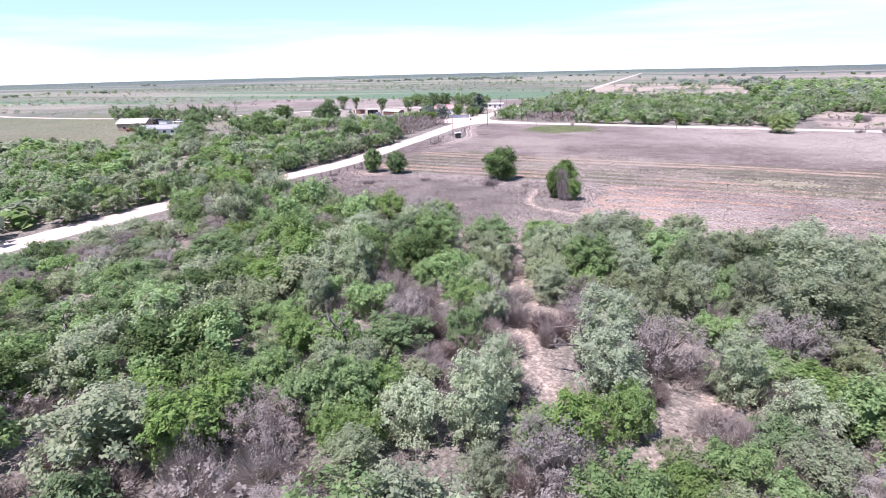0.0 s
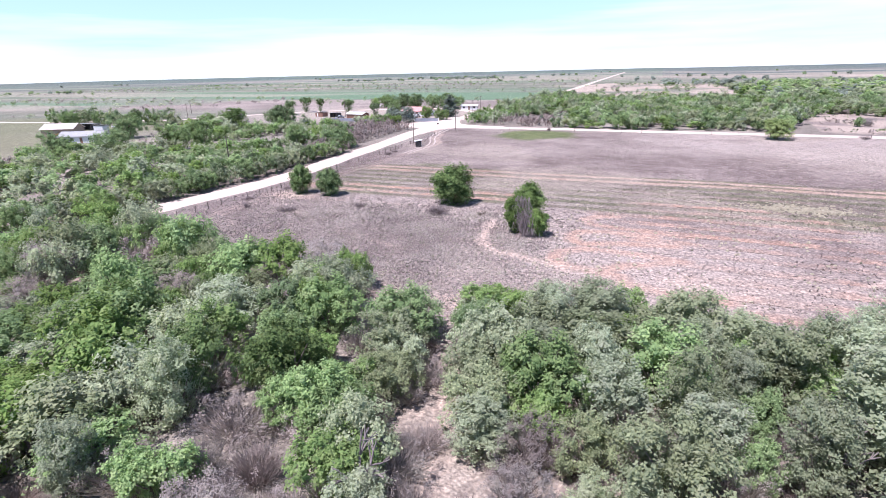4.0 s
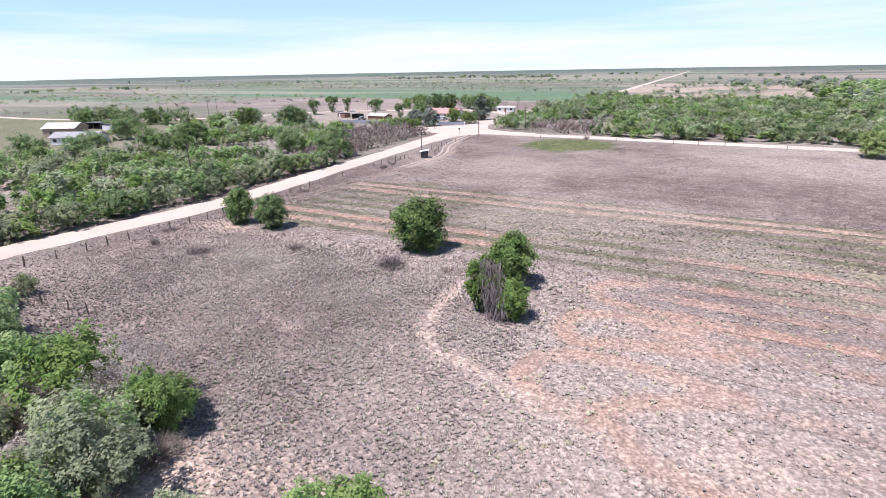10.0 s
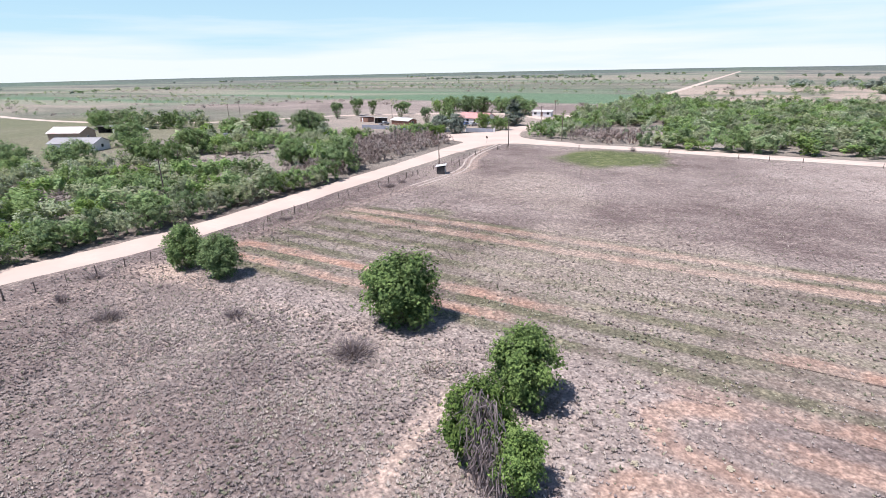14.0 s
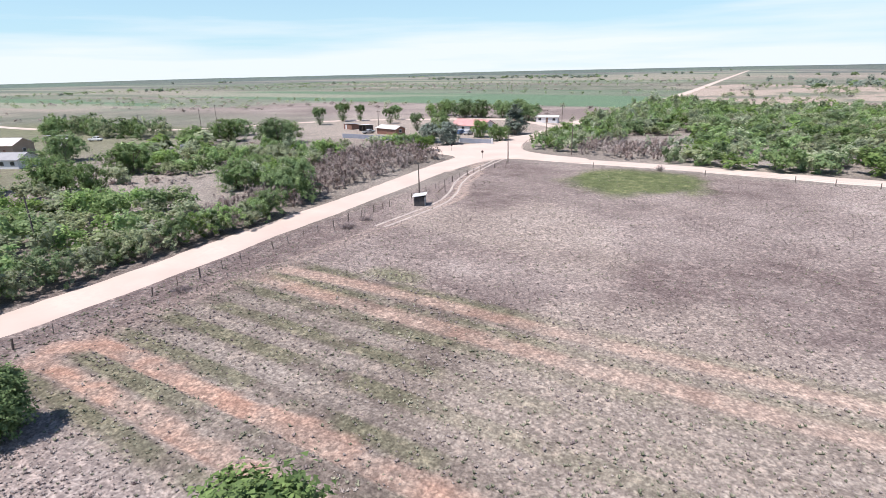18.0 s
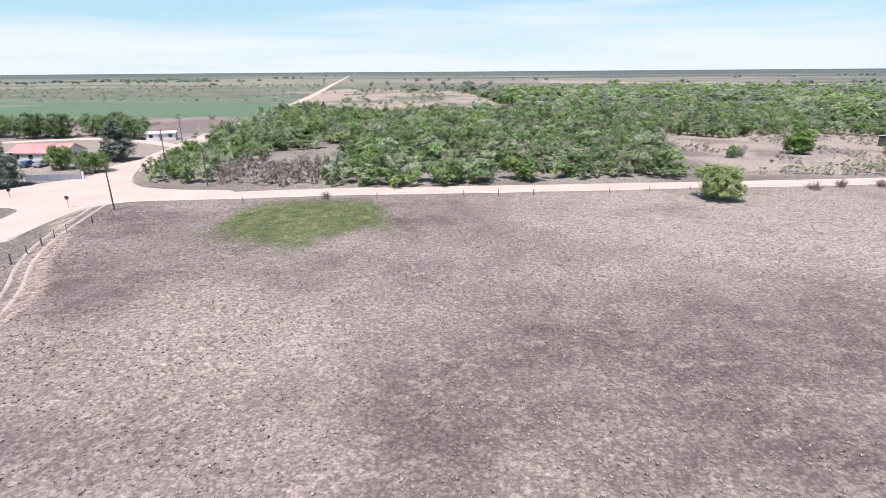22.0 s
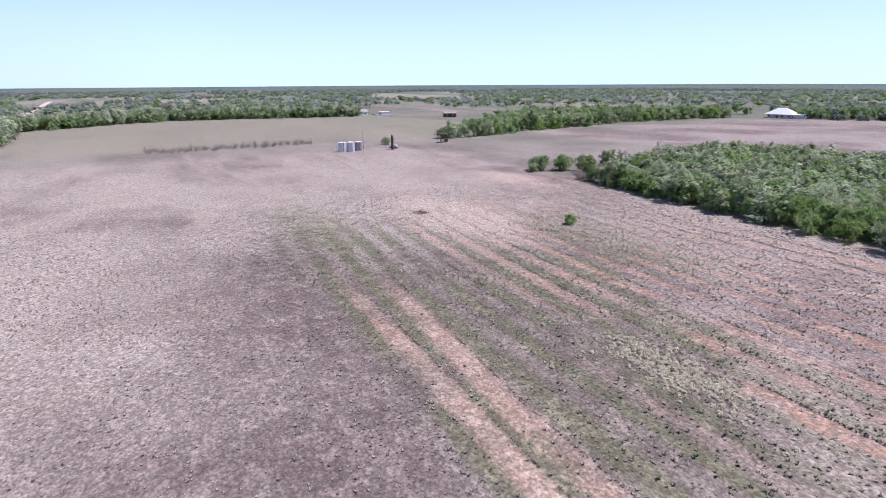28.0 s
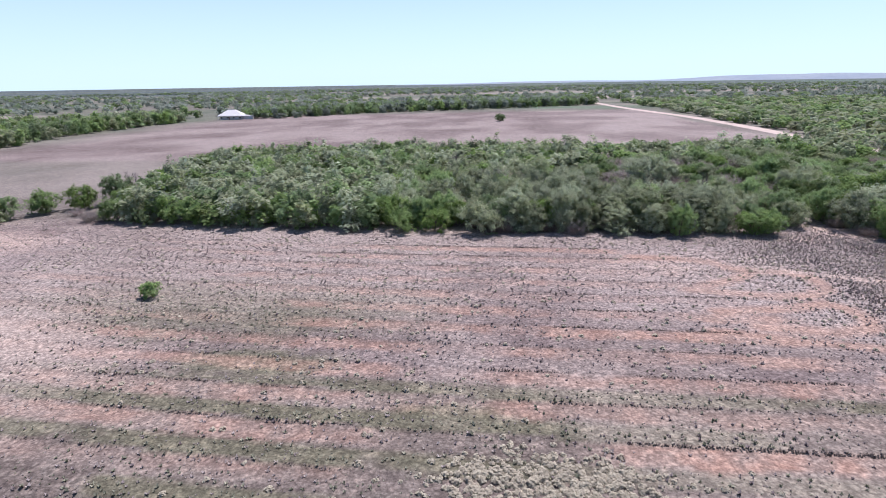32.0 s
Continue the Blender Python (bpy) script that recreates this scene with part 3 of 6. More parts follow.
def scatter(rng, poly, gap, keep=None):
    """Uneven points over a polygon, about gap apart."""
    p = np.array(poly)
    (x0, y0), (x1, y1) = p.min(0), p.max(0)
    gx, gy = np.meshgrid(np.arange(x0, x1, gap), np.arange(y0, y1, gap))
    x, y = (gx + rng.uniform(-0.42, 0.42, gx.shape) * gap).ravel(), (gy + rng.uniform(-0.42, 0.42, gy.shape) * gap).ravel()
    ok = inside(x, y, poly)
    if keep is not None:
        ok &= keep(x, y)
    return x[ok], y[ok]


def thicket(name, label, xs, ys, kinds, leaves, size, rng, wide=(0.7, 1.15), high=(0.65, 1.1), stems=True):
    """A stretch of wood that nobody could count, as one thing with a mesh for each sort of leaf."""
    top = thing(name, Matrix.Identity(4), label, "brush", kind="stuff")
    base = {k: [crown(rng, s, leaves, size, 0.75 * size if leaves > 120 else 0.0, 0.95) for _ in range(3)] for k, s in (("thorn", "low"), ("mesquite", "round"), ("hackberry", "round"), ("sage", "tall"), ("oak", "round"), ("cedar", "cedar"), ("scrub", "low"), ("distant", "round"))}
    names, weights = list(kinds), np.array(list(kinds.values()), float)
    mix = rng.choice(len(names), len(xs), p=weights / weights.sum())
    zs = lie(xs, ys)
    for i, kind in enumerate(names):
        got, tint = [], []
        for x, y, z in zip(xs[mix == i], ys[mix == i], zs[mix == i]):
            v = base[kind][rng.integers(3)]
            a, w, h = rng.uniform(0, 6.28), rng.uniform(*wide), rng.uniform(*high)
            c, s = math.cos(a) * w, math.sin(a) * w
            got.append(np.stack([v[:, 0] * c - v[:, 1] * s + x, v[:, 0] * s + v[:, 1] * c + y, v[:, 2] * h + z], 1))
            tint.append(np.full(len(v), rng.random()))
        if got:
            ob = new("crown", loose_mesh("crown", np.concatenate(got), LEAF[kind], np.concatenate(tint)))
            ob.parent = top
    return top


# ---- ground ----
def spaced(lo, hi, fine, far, grow=1.16):
    mid = list(np.arange(lo, hi + 1e-6, fine))
    out, d, v = [], fine, hi
    while v < far:
        d *= grow
        v += d
        out.append(v)
    back, d, v = [], fine, lo
    while v > -far:
        d *= grow
        v -= d
        back.append(v)
    return np.array(back[::-1] + mid + out)


def bare_spots(x, y):
    """Openings of bare soil in the wood."""
    x, y = np.asarray(x, float), np.asarray(y, float)
    return np.maximum.reduce([blob(x, y, 2.5, 46.5, 2.2, 2.6, 0.3, 70), blob(x, y, 6.8, 39.5, 1.2, 1.5, 0.3, 71), blob(x, y, 2.4, 28.7, 3, 2.0, 0.3, 72), blob(x, y, -27, 38, 4.5, 2.2, 0.3, 73), blob(x, y, -10, 45, 1.7, 6, 0.3, 76), blob(x, y, -48, 35, 4.5, 1.6, 0.3, 74), blob(x, y, 10.7, 53.7, 1.6, 1.4, 0.3, 75)])


def strip_soil(x, y):
    return np.maximum(along(x, y, STRIP_A, 1.15, 0.5), along(x, y, STRIP_B, 1.3, 0.5)) * (0.45 + 0.55 * step(rough(x, y, 3.5, 22), 0.3, 0.55)) * step(x, -74, -70) * (1 - step(x, 42, 72))


def red_soil(x, y):
    """Bare red soil on the rows, their rounded ends and the ring track."""
    f, where = furrow(x, y)
    row, frayed = row_number(x, y), f + 0.34 * (rough(x, y, 3.2, 23) - 0.5)
    band = step(f, 0.0, 0.05) * (1 - step(frayed, 0.4, 0.58))
    red = np.zeros_like(x)
    for k, x0, x1, bare in RED_ROWS:
        red = np.maximum(red, bare * (row == k) * band * step(x, x0 - 2, x0 + 3) * (1 - step(x, x1 - 5, x1 + 3)))
    red = np.maximum(red, 0.62 * where * band * step(x, -8, 2) * step(rough(x, y, 20, 8), 0.35, 0.6) * (1 - step(y, 134, 137)))
    worn = 0.45 + 0.55 * step(rough(x, y, 5, 9), 0.32, 0.55)
    red *= worn * (0.6 + 0.4 * step(rough(x, y, 1.8, 21), 0.3, 0.55))
    # the rounded west ends of the rows and the ring track
    for line, w in (([(-5, 120.9), (-8.5, 119.8), (-10.3, 117.7), (-8.8, 114.6), (-1.4, 113), (6, 111.6)], 0.9), ([(1, 110.2), (-6.1, 111.1), (-10, 110), (-11.1, 107.8), (-10.7, 104.9), (-8.8, 103.5), (-3.6, 105.3), (4, 106.4)], 1.1),
                    ([(5, 99.6), (-4.5, 101.6), (-8.6, 101), (-11.5, 98.8), (-11.8, 95.1), (-9.6, 93), (-5.7, 92.6), (-1.8, 96), (3, 98.6)], 1.1), ([(-6.6, 92.5), (-2.9, 91.4), (-1.7, 89.2), (3, 87.6), (9, 87)], 1.2), ([(-72, 131.5), (-75, 129), (-73.5, 126.5)], 1.2)):
        red = np.maximum(red, 0.9 * along(x, y, line, w, 0.8) * (0.5 + 0.5 * worn))
    red = np.maximum(red, 0.5 * blob(x, y, 100, 109, 8, 3, 0.7, 14))
    return red


def build_ground():
    xs, ys = spaced(-98, 122, 0.8, 4700), spaced(60, 170, 0.5, 4700, 1.03)
    x, y = np.meshgrid(xs, ys)
    f, where = furrow(x, y)
    z = ground_z(x, y)
    field = step(x, -86, -82) * (1 - step(x, 215, 230)) * step(y, 62, 72) * (1 - step(y, 249, 252))
    spots = rough(x, y, 14, 6)
    # red soil: furrow crests, wheel tracks, curved scrape
    red = red_soil(x, y)
    # green growth
    tilled = step(x, -76, -70) * (1 - step(x, 84, 100)) * step(y, 121, 125) * (1 - step(y, 158, 161))
    green = np.maximum.reduce([blob(x, y, -44.6, 234.7, 15, 14, 0.25), 0.4 * blob(x, y, 62, 108, 22, 8, 0.6, 4), 0.55 * blob(x, y, 52, 121, 8, 2.5, 0.6, 5), 0.6 * blob(x, y, 32, 128, 5, 1.6, 0.6, 5), 0.6 * blob(x, y, 98, 149, 20, 6, 0.7, 6),
                               0.5 * tilled * step(f, 0.45, 0.65) * step(rough(x, y, 9, 11), 0.25, 0.5), 0.15 * tilled, 0.6 * blob(x, y, -57.3, 161, 4, 2.2, 0.6, 7), 0.5 * along(x, y, [(x_, y_ + 2.1) for x_, y_ in STRIP_B], 0.9, 0.8) * step(rough(x, y, 12, 24), 0.3, 0.5), 0.45 * along(x, y, [(x_, y_ - 2.6) for x_, y_ in STRIP_B], 1.0, 1.0) * step(rough(x, y, 12, 25), 0.35, 0.55),
                               0.8 * blob(x, y, -53, -29.9, 40, 24, 0.4, 8), inside(x, y, LAWN) * (0.5 + 0.3 * rough(x, y, 20, 83))])
    strips = strip_soil(x, y)
    red = np.maximum(red, 0.55 * strips)
    # bare sand
    trodden = [(-25, 112), (-24.4, 104.5), (-23.3, 99.8), (-21, 96.5), (-16.8, 95.2), (-11.7, 93.1), (-6.5, 92.3)]
    sand = np.maximum.reduce([0.35 * strips * step(rough(x, y, 7, 93), 0.3, 0.6), 0.55 * along(x, y, FOOTPATH[:6], 0.9, 0.9) * step(rough(x, y, 6, 12), 0.3, 0.55), (0.3 + 0.6 * step(y, 185, 205)) * np.maximum(along(x, y, [(v - 0.9, w) for v, w in TRACK], 0.45, 0.4), along(x, y, [(v + 0.9, w) for v, w in TRACK], 0.45, 0.4)),
                              along(x, y, trodden, 0.8, 1.3) * (0.6 + 0.45 * step(rough(x, y, 2.5, 31), 0.3, 0.5)), 0.3 * blob(x, y, -22.5, 99, 2.5, 5, 0.8, 26), 0.4 * along(x, y, [(33, 103), (23.6, 96.6), (15.7, 92.5), (7.7, 89.6), (-1.4, 89.1), (-9.9, 91.1), (-17, 94)], 0.6, 0.6), 0.65 * blob(x, y, 5, 91.5, 3.5, 1.8, 0.5, 27),
                              0.35 * along(x, y, [(-68, 116.4), (-49, 117.7), (-36, 117.6), (-28.7, 117.4), (-24.5, 113)], 0.7, 0.7) * step(rough(x, y, 5, 32), 0.3, 0.55), 0.3 * along(x, y, [(-73, 114), (-55.7, 103.8), (-44.5, 98.3), (-35, 95.2)], 0.5, 0.5) * step(rough(x, y, 5, 33), 0.35, 0.55), 0.3 * along(x, y, [(-72, 112), (-54.6, 101.8), (-43.5, 96.3), (-34, 93.2)], 0.5, 0.5) * step(rough(x, y, 5, 34), 0.35, 0.55),
                              0.22 * red * step(y, 90, 92) * (1 - step(y, 119, 123)) * step(-x, -12, -2), 0.25 * blob(x, y, -3, 88, 11, 4, 0.8, 79), 0.25 * blob(x, y, 8, 92, 12, 6, 0.8, 80), 0.6 * blob(x, y, -21, 77.4, 7, 2, 0.8, 81), 0.9 * blob(x, y, -71.5, 117.5, 5, 2.4, 0.7, 14), blob(x, y, 92, 121, 21, 9, 0.6, 15) * 0.75, blob(x, y, -43.5, 81.5, 3, 1.0, 0.5, 16), blob(x, y, -27.1, 73.3, 4, 5, 0.8, 17),
                              blob(x, y, 122.7, 83, 16, 7, 0.6, 18) * 0.8])
    clearing = inside(x, y, [(57.3, 264.2), (128.5, 266.1), (190.6, 324.7), (180.5, 344.5), (80.3, 376.9), (65.2, 332.4)])
    wood_floor = inside(x, y, WOOD) * step(rough(x, y, 16, 19), 0.45, 0.7)
    sand = np.maximum.reduce([sand, 0.6 * clearing * step(rough(x, y, 12, 94), 0.4, 0.6), 0.75 * inside(x, y, [(-90, 468.8), (21.4, 462.2), (62, 553), (71.9, 796.2), (-68.4, 897.1), (-95.7, 800.1)]) * step(rough(x, y, 40, 20), 0.36, 0.55), 0.3 * wood_floor, 0.62 * bare_spots(x, y) * (0.5 + 0.5 * step(rough(x, y, 3, 95), 0.3, 0.6)), 0.75 * along(x, y, FOOTPATH[:5], 0.5, 0.6)])
    # land farther off
    near = field
    south = step(x, -84, -80) * (1 - step(x, 235, 260)) * step(y, -310, -290) * (1 - step(y, -25, -18))
    other = (1 - near) * (1 - south)
    pink = other * (x < -60) * step(y, 300, 380) * (1 - step(y + 0.12 * x, 436, 446)) * step(x, -900, -600)
    crop = (x < -98) * (x > -760) * step(y + 0.12 * x, 440, 452) * (1 - step(y + 0.2 * x, 560, 585)) + inside(x, y, [(-900, 330), (-555.6, 340), (-499.7, 419.3), (-900, 460)])
    pale_green = inside(x, y, [(250.5, -1), (259.5, 98.6), (264.6, 221.8), (404.2, 245.7), (474.9, 156.3), (448.2, -0.9), (328.8, -32.5)])
    quarry = inside(x, y, [(-90, 468.8), (21.4, 462.2), (62, 553), (71.9, 796.2), (-68.4, 897.1), (-95.7, 800.1)]) * (0.35 + 0.65 * step(rough(x, y, 40, 20), 0.36, 0.52))
    belts = step(rough(x * 0.2, y + 0.1 * x, 120, 21), 0.47, 0.56) * (np.hypot(x, y - 150) > 520)
    meadow = step(rough(x * 0.22 + 900, y + 0.1 * x, 150, 27), 0.5, 0.58) * (np.hypot(x, y - 150) > 480)
    pale_green = np.maximum(pale_green, inside(x, y, [(450, 420), (500, 300), (560, 290), (888, 340), (835, 626)]))
    tan_fields = np.maximum.reduce([1.0 * inside(x, y, [(400, 375), (470, 285), (520, 278), (500, 300), (450, 420)]), 1.0 * inside(x, y, [(528.7, 414), (1100, 380), (1100, 520), (566.7, 533.6)]),
                                    1.0 * inside(x, y, [(-156.2, -586.7), (237, -574.8), (236.6, -653.2), (-155.9, -670.9)]), 1.0 * inside(x, y, [(280, 1150), (660, 860), (720, 930), (320, 1330)]), 0.5 * belts])
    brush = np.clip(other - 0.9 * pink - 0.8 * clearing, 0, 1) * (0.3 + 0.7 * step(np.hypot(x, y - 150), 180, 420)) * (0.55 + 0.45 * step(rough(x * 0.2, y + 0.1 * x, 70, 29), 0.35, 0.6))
    yard = blob(x, y, -150, 320, 70, 55, 0.4, 28)
    crop = np.maximum(crop, 0.5 * meadow * (x < 0))
    streaks = near * step(x, 80, 110) * step(rough(x * 0.55 + 0.5 * y, y - 0.15 * x, 9, 98), 0.45, 0.62)
    straw = np.maximum.reduce([0.7 * yard, 0.4 * pale_green, 0.6 * streaks, tan_fields, 0.4 * quarry, 0.4 * inside(x, y, LAWN) * (1 - green), 0.45 * near * step(rough(x, y, 34, 22), 0.5, 0.66) * (1 - 0.7 * blob(x, y, 6, 98, 34, 24, 0.6, 92)), 0.1 * blob(x, y, 5, 97, 26, 17, 0.5, 86), 0.55 * blob(x, y, 80, 200, 42, 26, 0.7, 87), 0.5 * blob(x, y, 100, 165, 12, 7, 0.6, 88), 0.6 * blob(x, y, 92, 124, 24, 13, 0.5, 89), 0.5 * along(x, y, [(231, 162), (171.7, 151.8), (129.7, 146.2), (102.5, 143.9)], 1.6, 1.2), 0.6 * clearing * step(rough(x, y, 12, 94), 0.35, 0.6)])
    green = np.maximum(green, 0.42 * pale_green)
    tone = 0.12 + 0.5 * step(rough(x, y, 30, 90), 0.3, 0.7) - 0.1 * blob(x, y, -52, 98, 30, 22, 0.6, 91) - 0.04 * blob(x, y, 6, 98, 34, 24, 0.6, 92) + 0.14 * step(-x, -10, 6) * (1 - step(y, 117, 125))
    tone = tone + 0.28 * np.maximum.reduce([blob(x, y, 63.3, 207.7, 22, 14, 0.7, 100), blob(x, y, -36.1, 192.6, 16, 12, 0.7, 101), blob(x, y, -17.5, 178.4, 6, 5, 0.7, 102), blob(x, y, 16.6, 227.1, 18, 6, 0.7, 103), blob(x, y, 61.3, 215.4, 20, 14, 0.7, 104), blob(x, y, 102.6, 204.8, 26, 16, 0.7, 105), blob(x, y, 17.9, 215.0, 12, 10, 0.7, 106)])
    tone = tone - 0.4 * np.maximum.reduce([blob(x, y, -65.6, 148.5, 20, 12, 0.7, 143), blob(x, y, -85.4, 159.4, 9, 20, 0.7, 144), blob(x, y, 8.6, 136, 24, 13, 0.7, 140), blob(x, y, 4.4, 132.9, 16, 10, 0.7, 141), blob(x, y, 6.5, 117.9, 16, 8, 0.7, 142)])
    tone = np.clip(tone - 0.35 * np.maximum.reduce([blob(x, y, 12.5, 188.7, 20, 10, 0.7, 120), blob(x, y, 14.1, 176.2, 16, 8, 0.7, 121), blob(x, y, 25.9, 174.4, 16, 9, 0.7, 122), blob(x, y, 67.0, 170.1, 22, 8, 0.7, 123), blob(x, y, 57.3, 161.0, 14, 12, 0.7, 124), blob(x, y, 6.9, 178.6, 40, 14, 0.7, 125)]), 0, 1)
    tone = np.clip(tone - 0.3 * tilled * step(f, 0.5, 0.65) * (1 - step(f, 0.9, 1.0)) + 0.12 * tilled * step(f, 0.1, 0.2) * (1 - step(f, 0.4, 0.5)) + 0.55 * step(y, 150, 170) * near * (rough(x, y, 9, 196) - 0.5) + 0.1 * step(y, 160, 175) + 0.45 * near * step(x, 80, 110) * (rough(x * 0.6, y, 8, 96) - 0.5), 0, 1)
    straw = straw * (1 - 0.85 * np.clip(red, 0, 1))
    # beyond about 2 km the haze-greyed brush colours take over all the land
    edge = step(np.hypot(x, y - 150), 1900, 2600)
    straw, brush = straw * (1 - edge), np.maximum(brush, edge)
    # blue-grey haze painted onto the wooded plain, stronger with distance
    hazy_wood = step(np.hypot(x, y - 150), 1200, 1900) * (0.55 + 0.45 * step(rough(x * 0.3, y + 0.2 * x, 300, 99), 0.4, 0.6))
    me = bpy.data.meshes.new("ground")
    r, c = x.shape
    me.vertices.add(r * c)
    me.vertices.foreach_set("co", np.stack([x, y, z], -1).astype(np.float32).ravel())
    i = (np.arange(r - 1)[:, None] * c + np.arange(c - 1)[None]).ravel()
    idx = np.stack([i, i + 1, i + c + 1, i + c], 1).astype(np.int32)
    me.loops.add(idx.size)
    me.loops.foreach_set("vertex_index", idx.ravel())
    me.polygons.add(len(idx))
    me.polygons.foreach_set("loop_start", np.arange(0, idx.size, 4, dtype=np.int32))
    for name, chans in (("soil", (red, green, sand, tone)), ("cover", (straw, np.clip(crop, 0, 1), brush, hazy_wood))):
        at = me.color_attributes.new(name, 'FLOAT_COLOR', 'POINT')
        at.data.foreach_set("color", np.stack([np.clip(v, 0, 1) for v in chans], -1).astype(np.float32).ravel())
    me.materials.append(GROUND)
    me.update(calc_edges=True)
    me.polygons.foreach_set("use_smooth", np.ones(len(idx), bool))
    tagged(new("ground", me), "dry grass field with red furrows amid brush country", "ground", kind="structure")


build_ground()


def smooth_line(line, step_m):
    """The line with a point every step_m, its corners rounded."""
    p = [Vector((x, y, 0)) for x, y in line]
    out = []
    for k in range(len(p) - 1):
        a, b, c, d = p[max(k - 1, 0)], p[k], p[k + 1], p[min(k + 2, len(p) - 1)]
        n = max(2, int((c - b).length / step_m))
        for j in range(n):
            t = j / n
            out.append(0.5 * (2 * b + (c - a) * t + (2 * a - 5 * b + 4 * c - d) * t * t + (3 * b - a - 3 * c + d) * t ** 3))
    return out + [p[-1]]


def road(name, label, line, half, lift=0.05, step_m=2.0, material=DIRT_ROAD):
    bm = bmesh.new()
    pts = smooth_line(line, step_m)
    rows = []
    for k, p in enumerate(pts):
        d = (pts[min(k + 1, len(pts) - 1)] - pts[max(k - 1, 0)]).normalized()
        s = Vector((-d.y, d.x, 0))
        row = []
        for u in (-1, -0.75, -0.35, 0, 0.35, 0.75, 1):
            w = half * u * (1 + (0.3 * (float(wave(p.x + 50 * u, p.y, 5, 40)) - 0.5) + 0.1 * (float(wave(p.x + 50 * u, p.y, 1.7, 41)) - 0.5)) * (abs(u) > 0.9))
            q = p + s * w
            crownh = (0.12 * (1 - u * u) - 0.05 * (abs(u) == 0.35)) if abs(u) < 1 else -0.12
            row.append(bm.verts.new((q.x, q.y, z_at(q.x, q.y) + lift + crownh)))
        rows.append(row)
    for a, b in zip(rows, rows[1:]):
        for k in range(6):
            bm.faces.new((a[k], a[k + 1], b[k + 1], b[k])).smooth = True
    bmesh.ops.recalc_face_normals(bm, faces=bm.faces[:])
    ob = part(name, bm, material, None)
    return tagged(ob, label, "road", kind="structure")


road("road_main", "straight pale pink dirt road beside a wire fence", ROAD_MAIN, 4.0)
road("road_east", "pale dirt road along the edge of the field", ROAD_EAST, 3.9, 0.07)
road("road_back", "narrow pale dirt road behind the houses", ROAD_BACK, 3.0, 0.06)


for side in (-0.9, 0.9):
    road("track_rut", "narrow pale wheel rut through the grass", [(-85.2 + side, 250.5), (-82.8 + side, 229.8), (-79.6 + side, 217), (-75 + side, 206), (-72.6 + side, 196), (-73 + side, 178)], 0.36, -0.02, 1.5, RUT)


def apron(name, label, outline, lift):
    """A worn patch of road with a soft uneven edge that slopes into the ground."""
    pts = [p for p in smooth_line(outline + outline[:1], 2.0)][:-1]
    bm = bmesh.new()
    mid = sum(pts, Vector()) / len(pts)
    top = [bm.verts.new((p.x, p.y, z_at(p.x, p.y) + lift)) for p in pts]
    low = [bm.verts.new((*(p + (p - mid).normalized() * (0.5 + 0.7 * float(wave(p.x, p.y, 3, 47)))).xy, z_at(p.x, p.y) - 0.1)) for p in pts]
    bmesh.ops.triangle_fill(bm, edges=[bm.edges.new((a, b)) for a, b in zip(top, top[1:] + top[:1])], use_beauty=True)
    for k in range(len(pts)):
        bm.faces.new((top[k - 1], top[k], low[k], low[k - 1]))
    bmesh.ops.recalc_face_normals(bm, faces=bm.faces[:])
    return tagged(part(name, bm, DIRT_ROAD, None), label, "road", kind="structure")


apron("road_apron", "wide pale dirt apron of the crossroads", [(-116, 261.5), (-107.9, 273.5), (-101.8, 281), (-102.6, 298), (-97.5, 308), (-93.5, 290), (-90, 277), (-84.8, 267.3), (-74.2, 262.5), (-63.1, 260.5), (-61.2, 253.8), (-76, 253.6), (-85, 250.5), (-87.5, 240), (-88.5, 228), (-95, 226), (-97, 240), (-99, 249), (-108, 251.8), (-115, 255)], 0.24)

# ---- the brush wood ----
PRNG = np.random.default_rng(23)


KEY_TREES = {}
KEY_TREES["sage"] = [(-2.1, 41.1, 0.94, 1.16), (-3.5, 66.2, 1.56, 0.87), (16.2, 61.2, 1.38, 1.23), (8.0, 69.9, 1.35, 0.76), (-9.2, 28.1, 0.76, 1.02), (-15.0, 20.7, 0.67, 0.62), (-38.7, 62.4, 1.11, 0.82), (-9.5, 54.0, 0.78, 0.62), (-4.1, 71.6, 1.13, 0.95), (4.3, 70.6, 1.18, 1.07), (10.4, 65.9, 0.91, 1.06), (16.3, 67.9, 0.91, 1.06), (-1.0, 59.3, 0.87, 0.84), (5.2, 57.9, 0.79, 0.77), (-9.0, 73.2, 0.75, 0.76), (-3.1, 72.2, 0.89, 0.7), (3.1, 73.6, 0.83, 0.72), (8.4, 74.1, 0.89, 0.62)]
KEY_TREES["hackberry"] = [(15.2, 41.5, 0.9, 0.7), (10.5, 43.2, 0.93, 0.62), (0.6, 32.8, 0.51, 0.76), (-14.8, 40.5, 0.47, 0.89), (-17.8, 25.3, 0.68, 0.62), (-35.4, 22.3, 0.7, 0.62), (-42.3, 47.1, 1.08, 0.81), (-32.3, 76.8, 0.51, 1.07), (-29.8, 55.5, 0.45, 0.66), (-33.6, 44.2, 0.81, 0.67), (-6.2, 57.4, 0.62, 0.66), (-13.2, 74.6, 0.81, 0.74), (7.7, 57.0, 0.45, 0.62), (-20.9, 66.3, 0.88, 1.05), (-30.9, 66.6, 0.6, 0.95), (-32.5, 62.6, 0.6, 0.66), (-34.0, 77.7, 0.85, 0.65), (-15.4, 73.5, 0.68, 0.73), (-1.1, 75.6, 0.58, 0.92)]
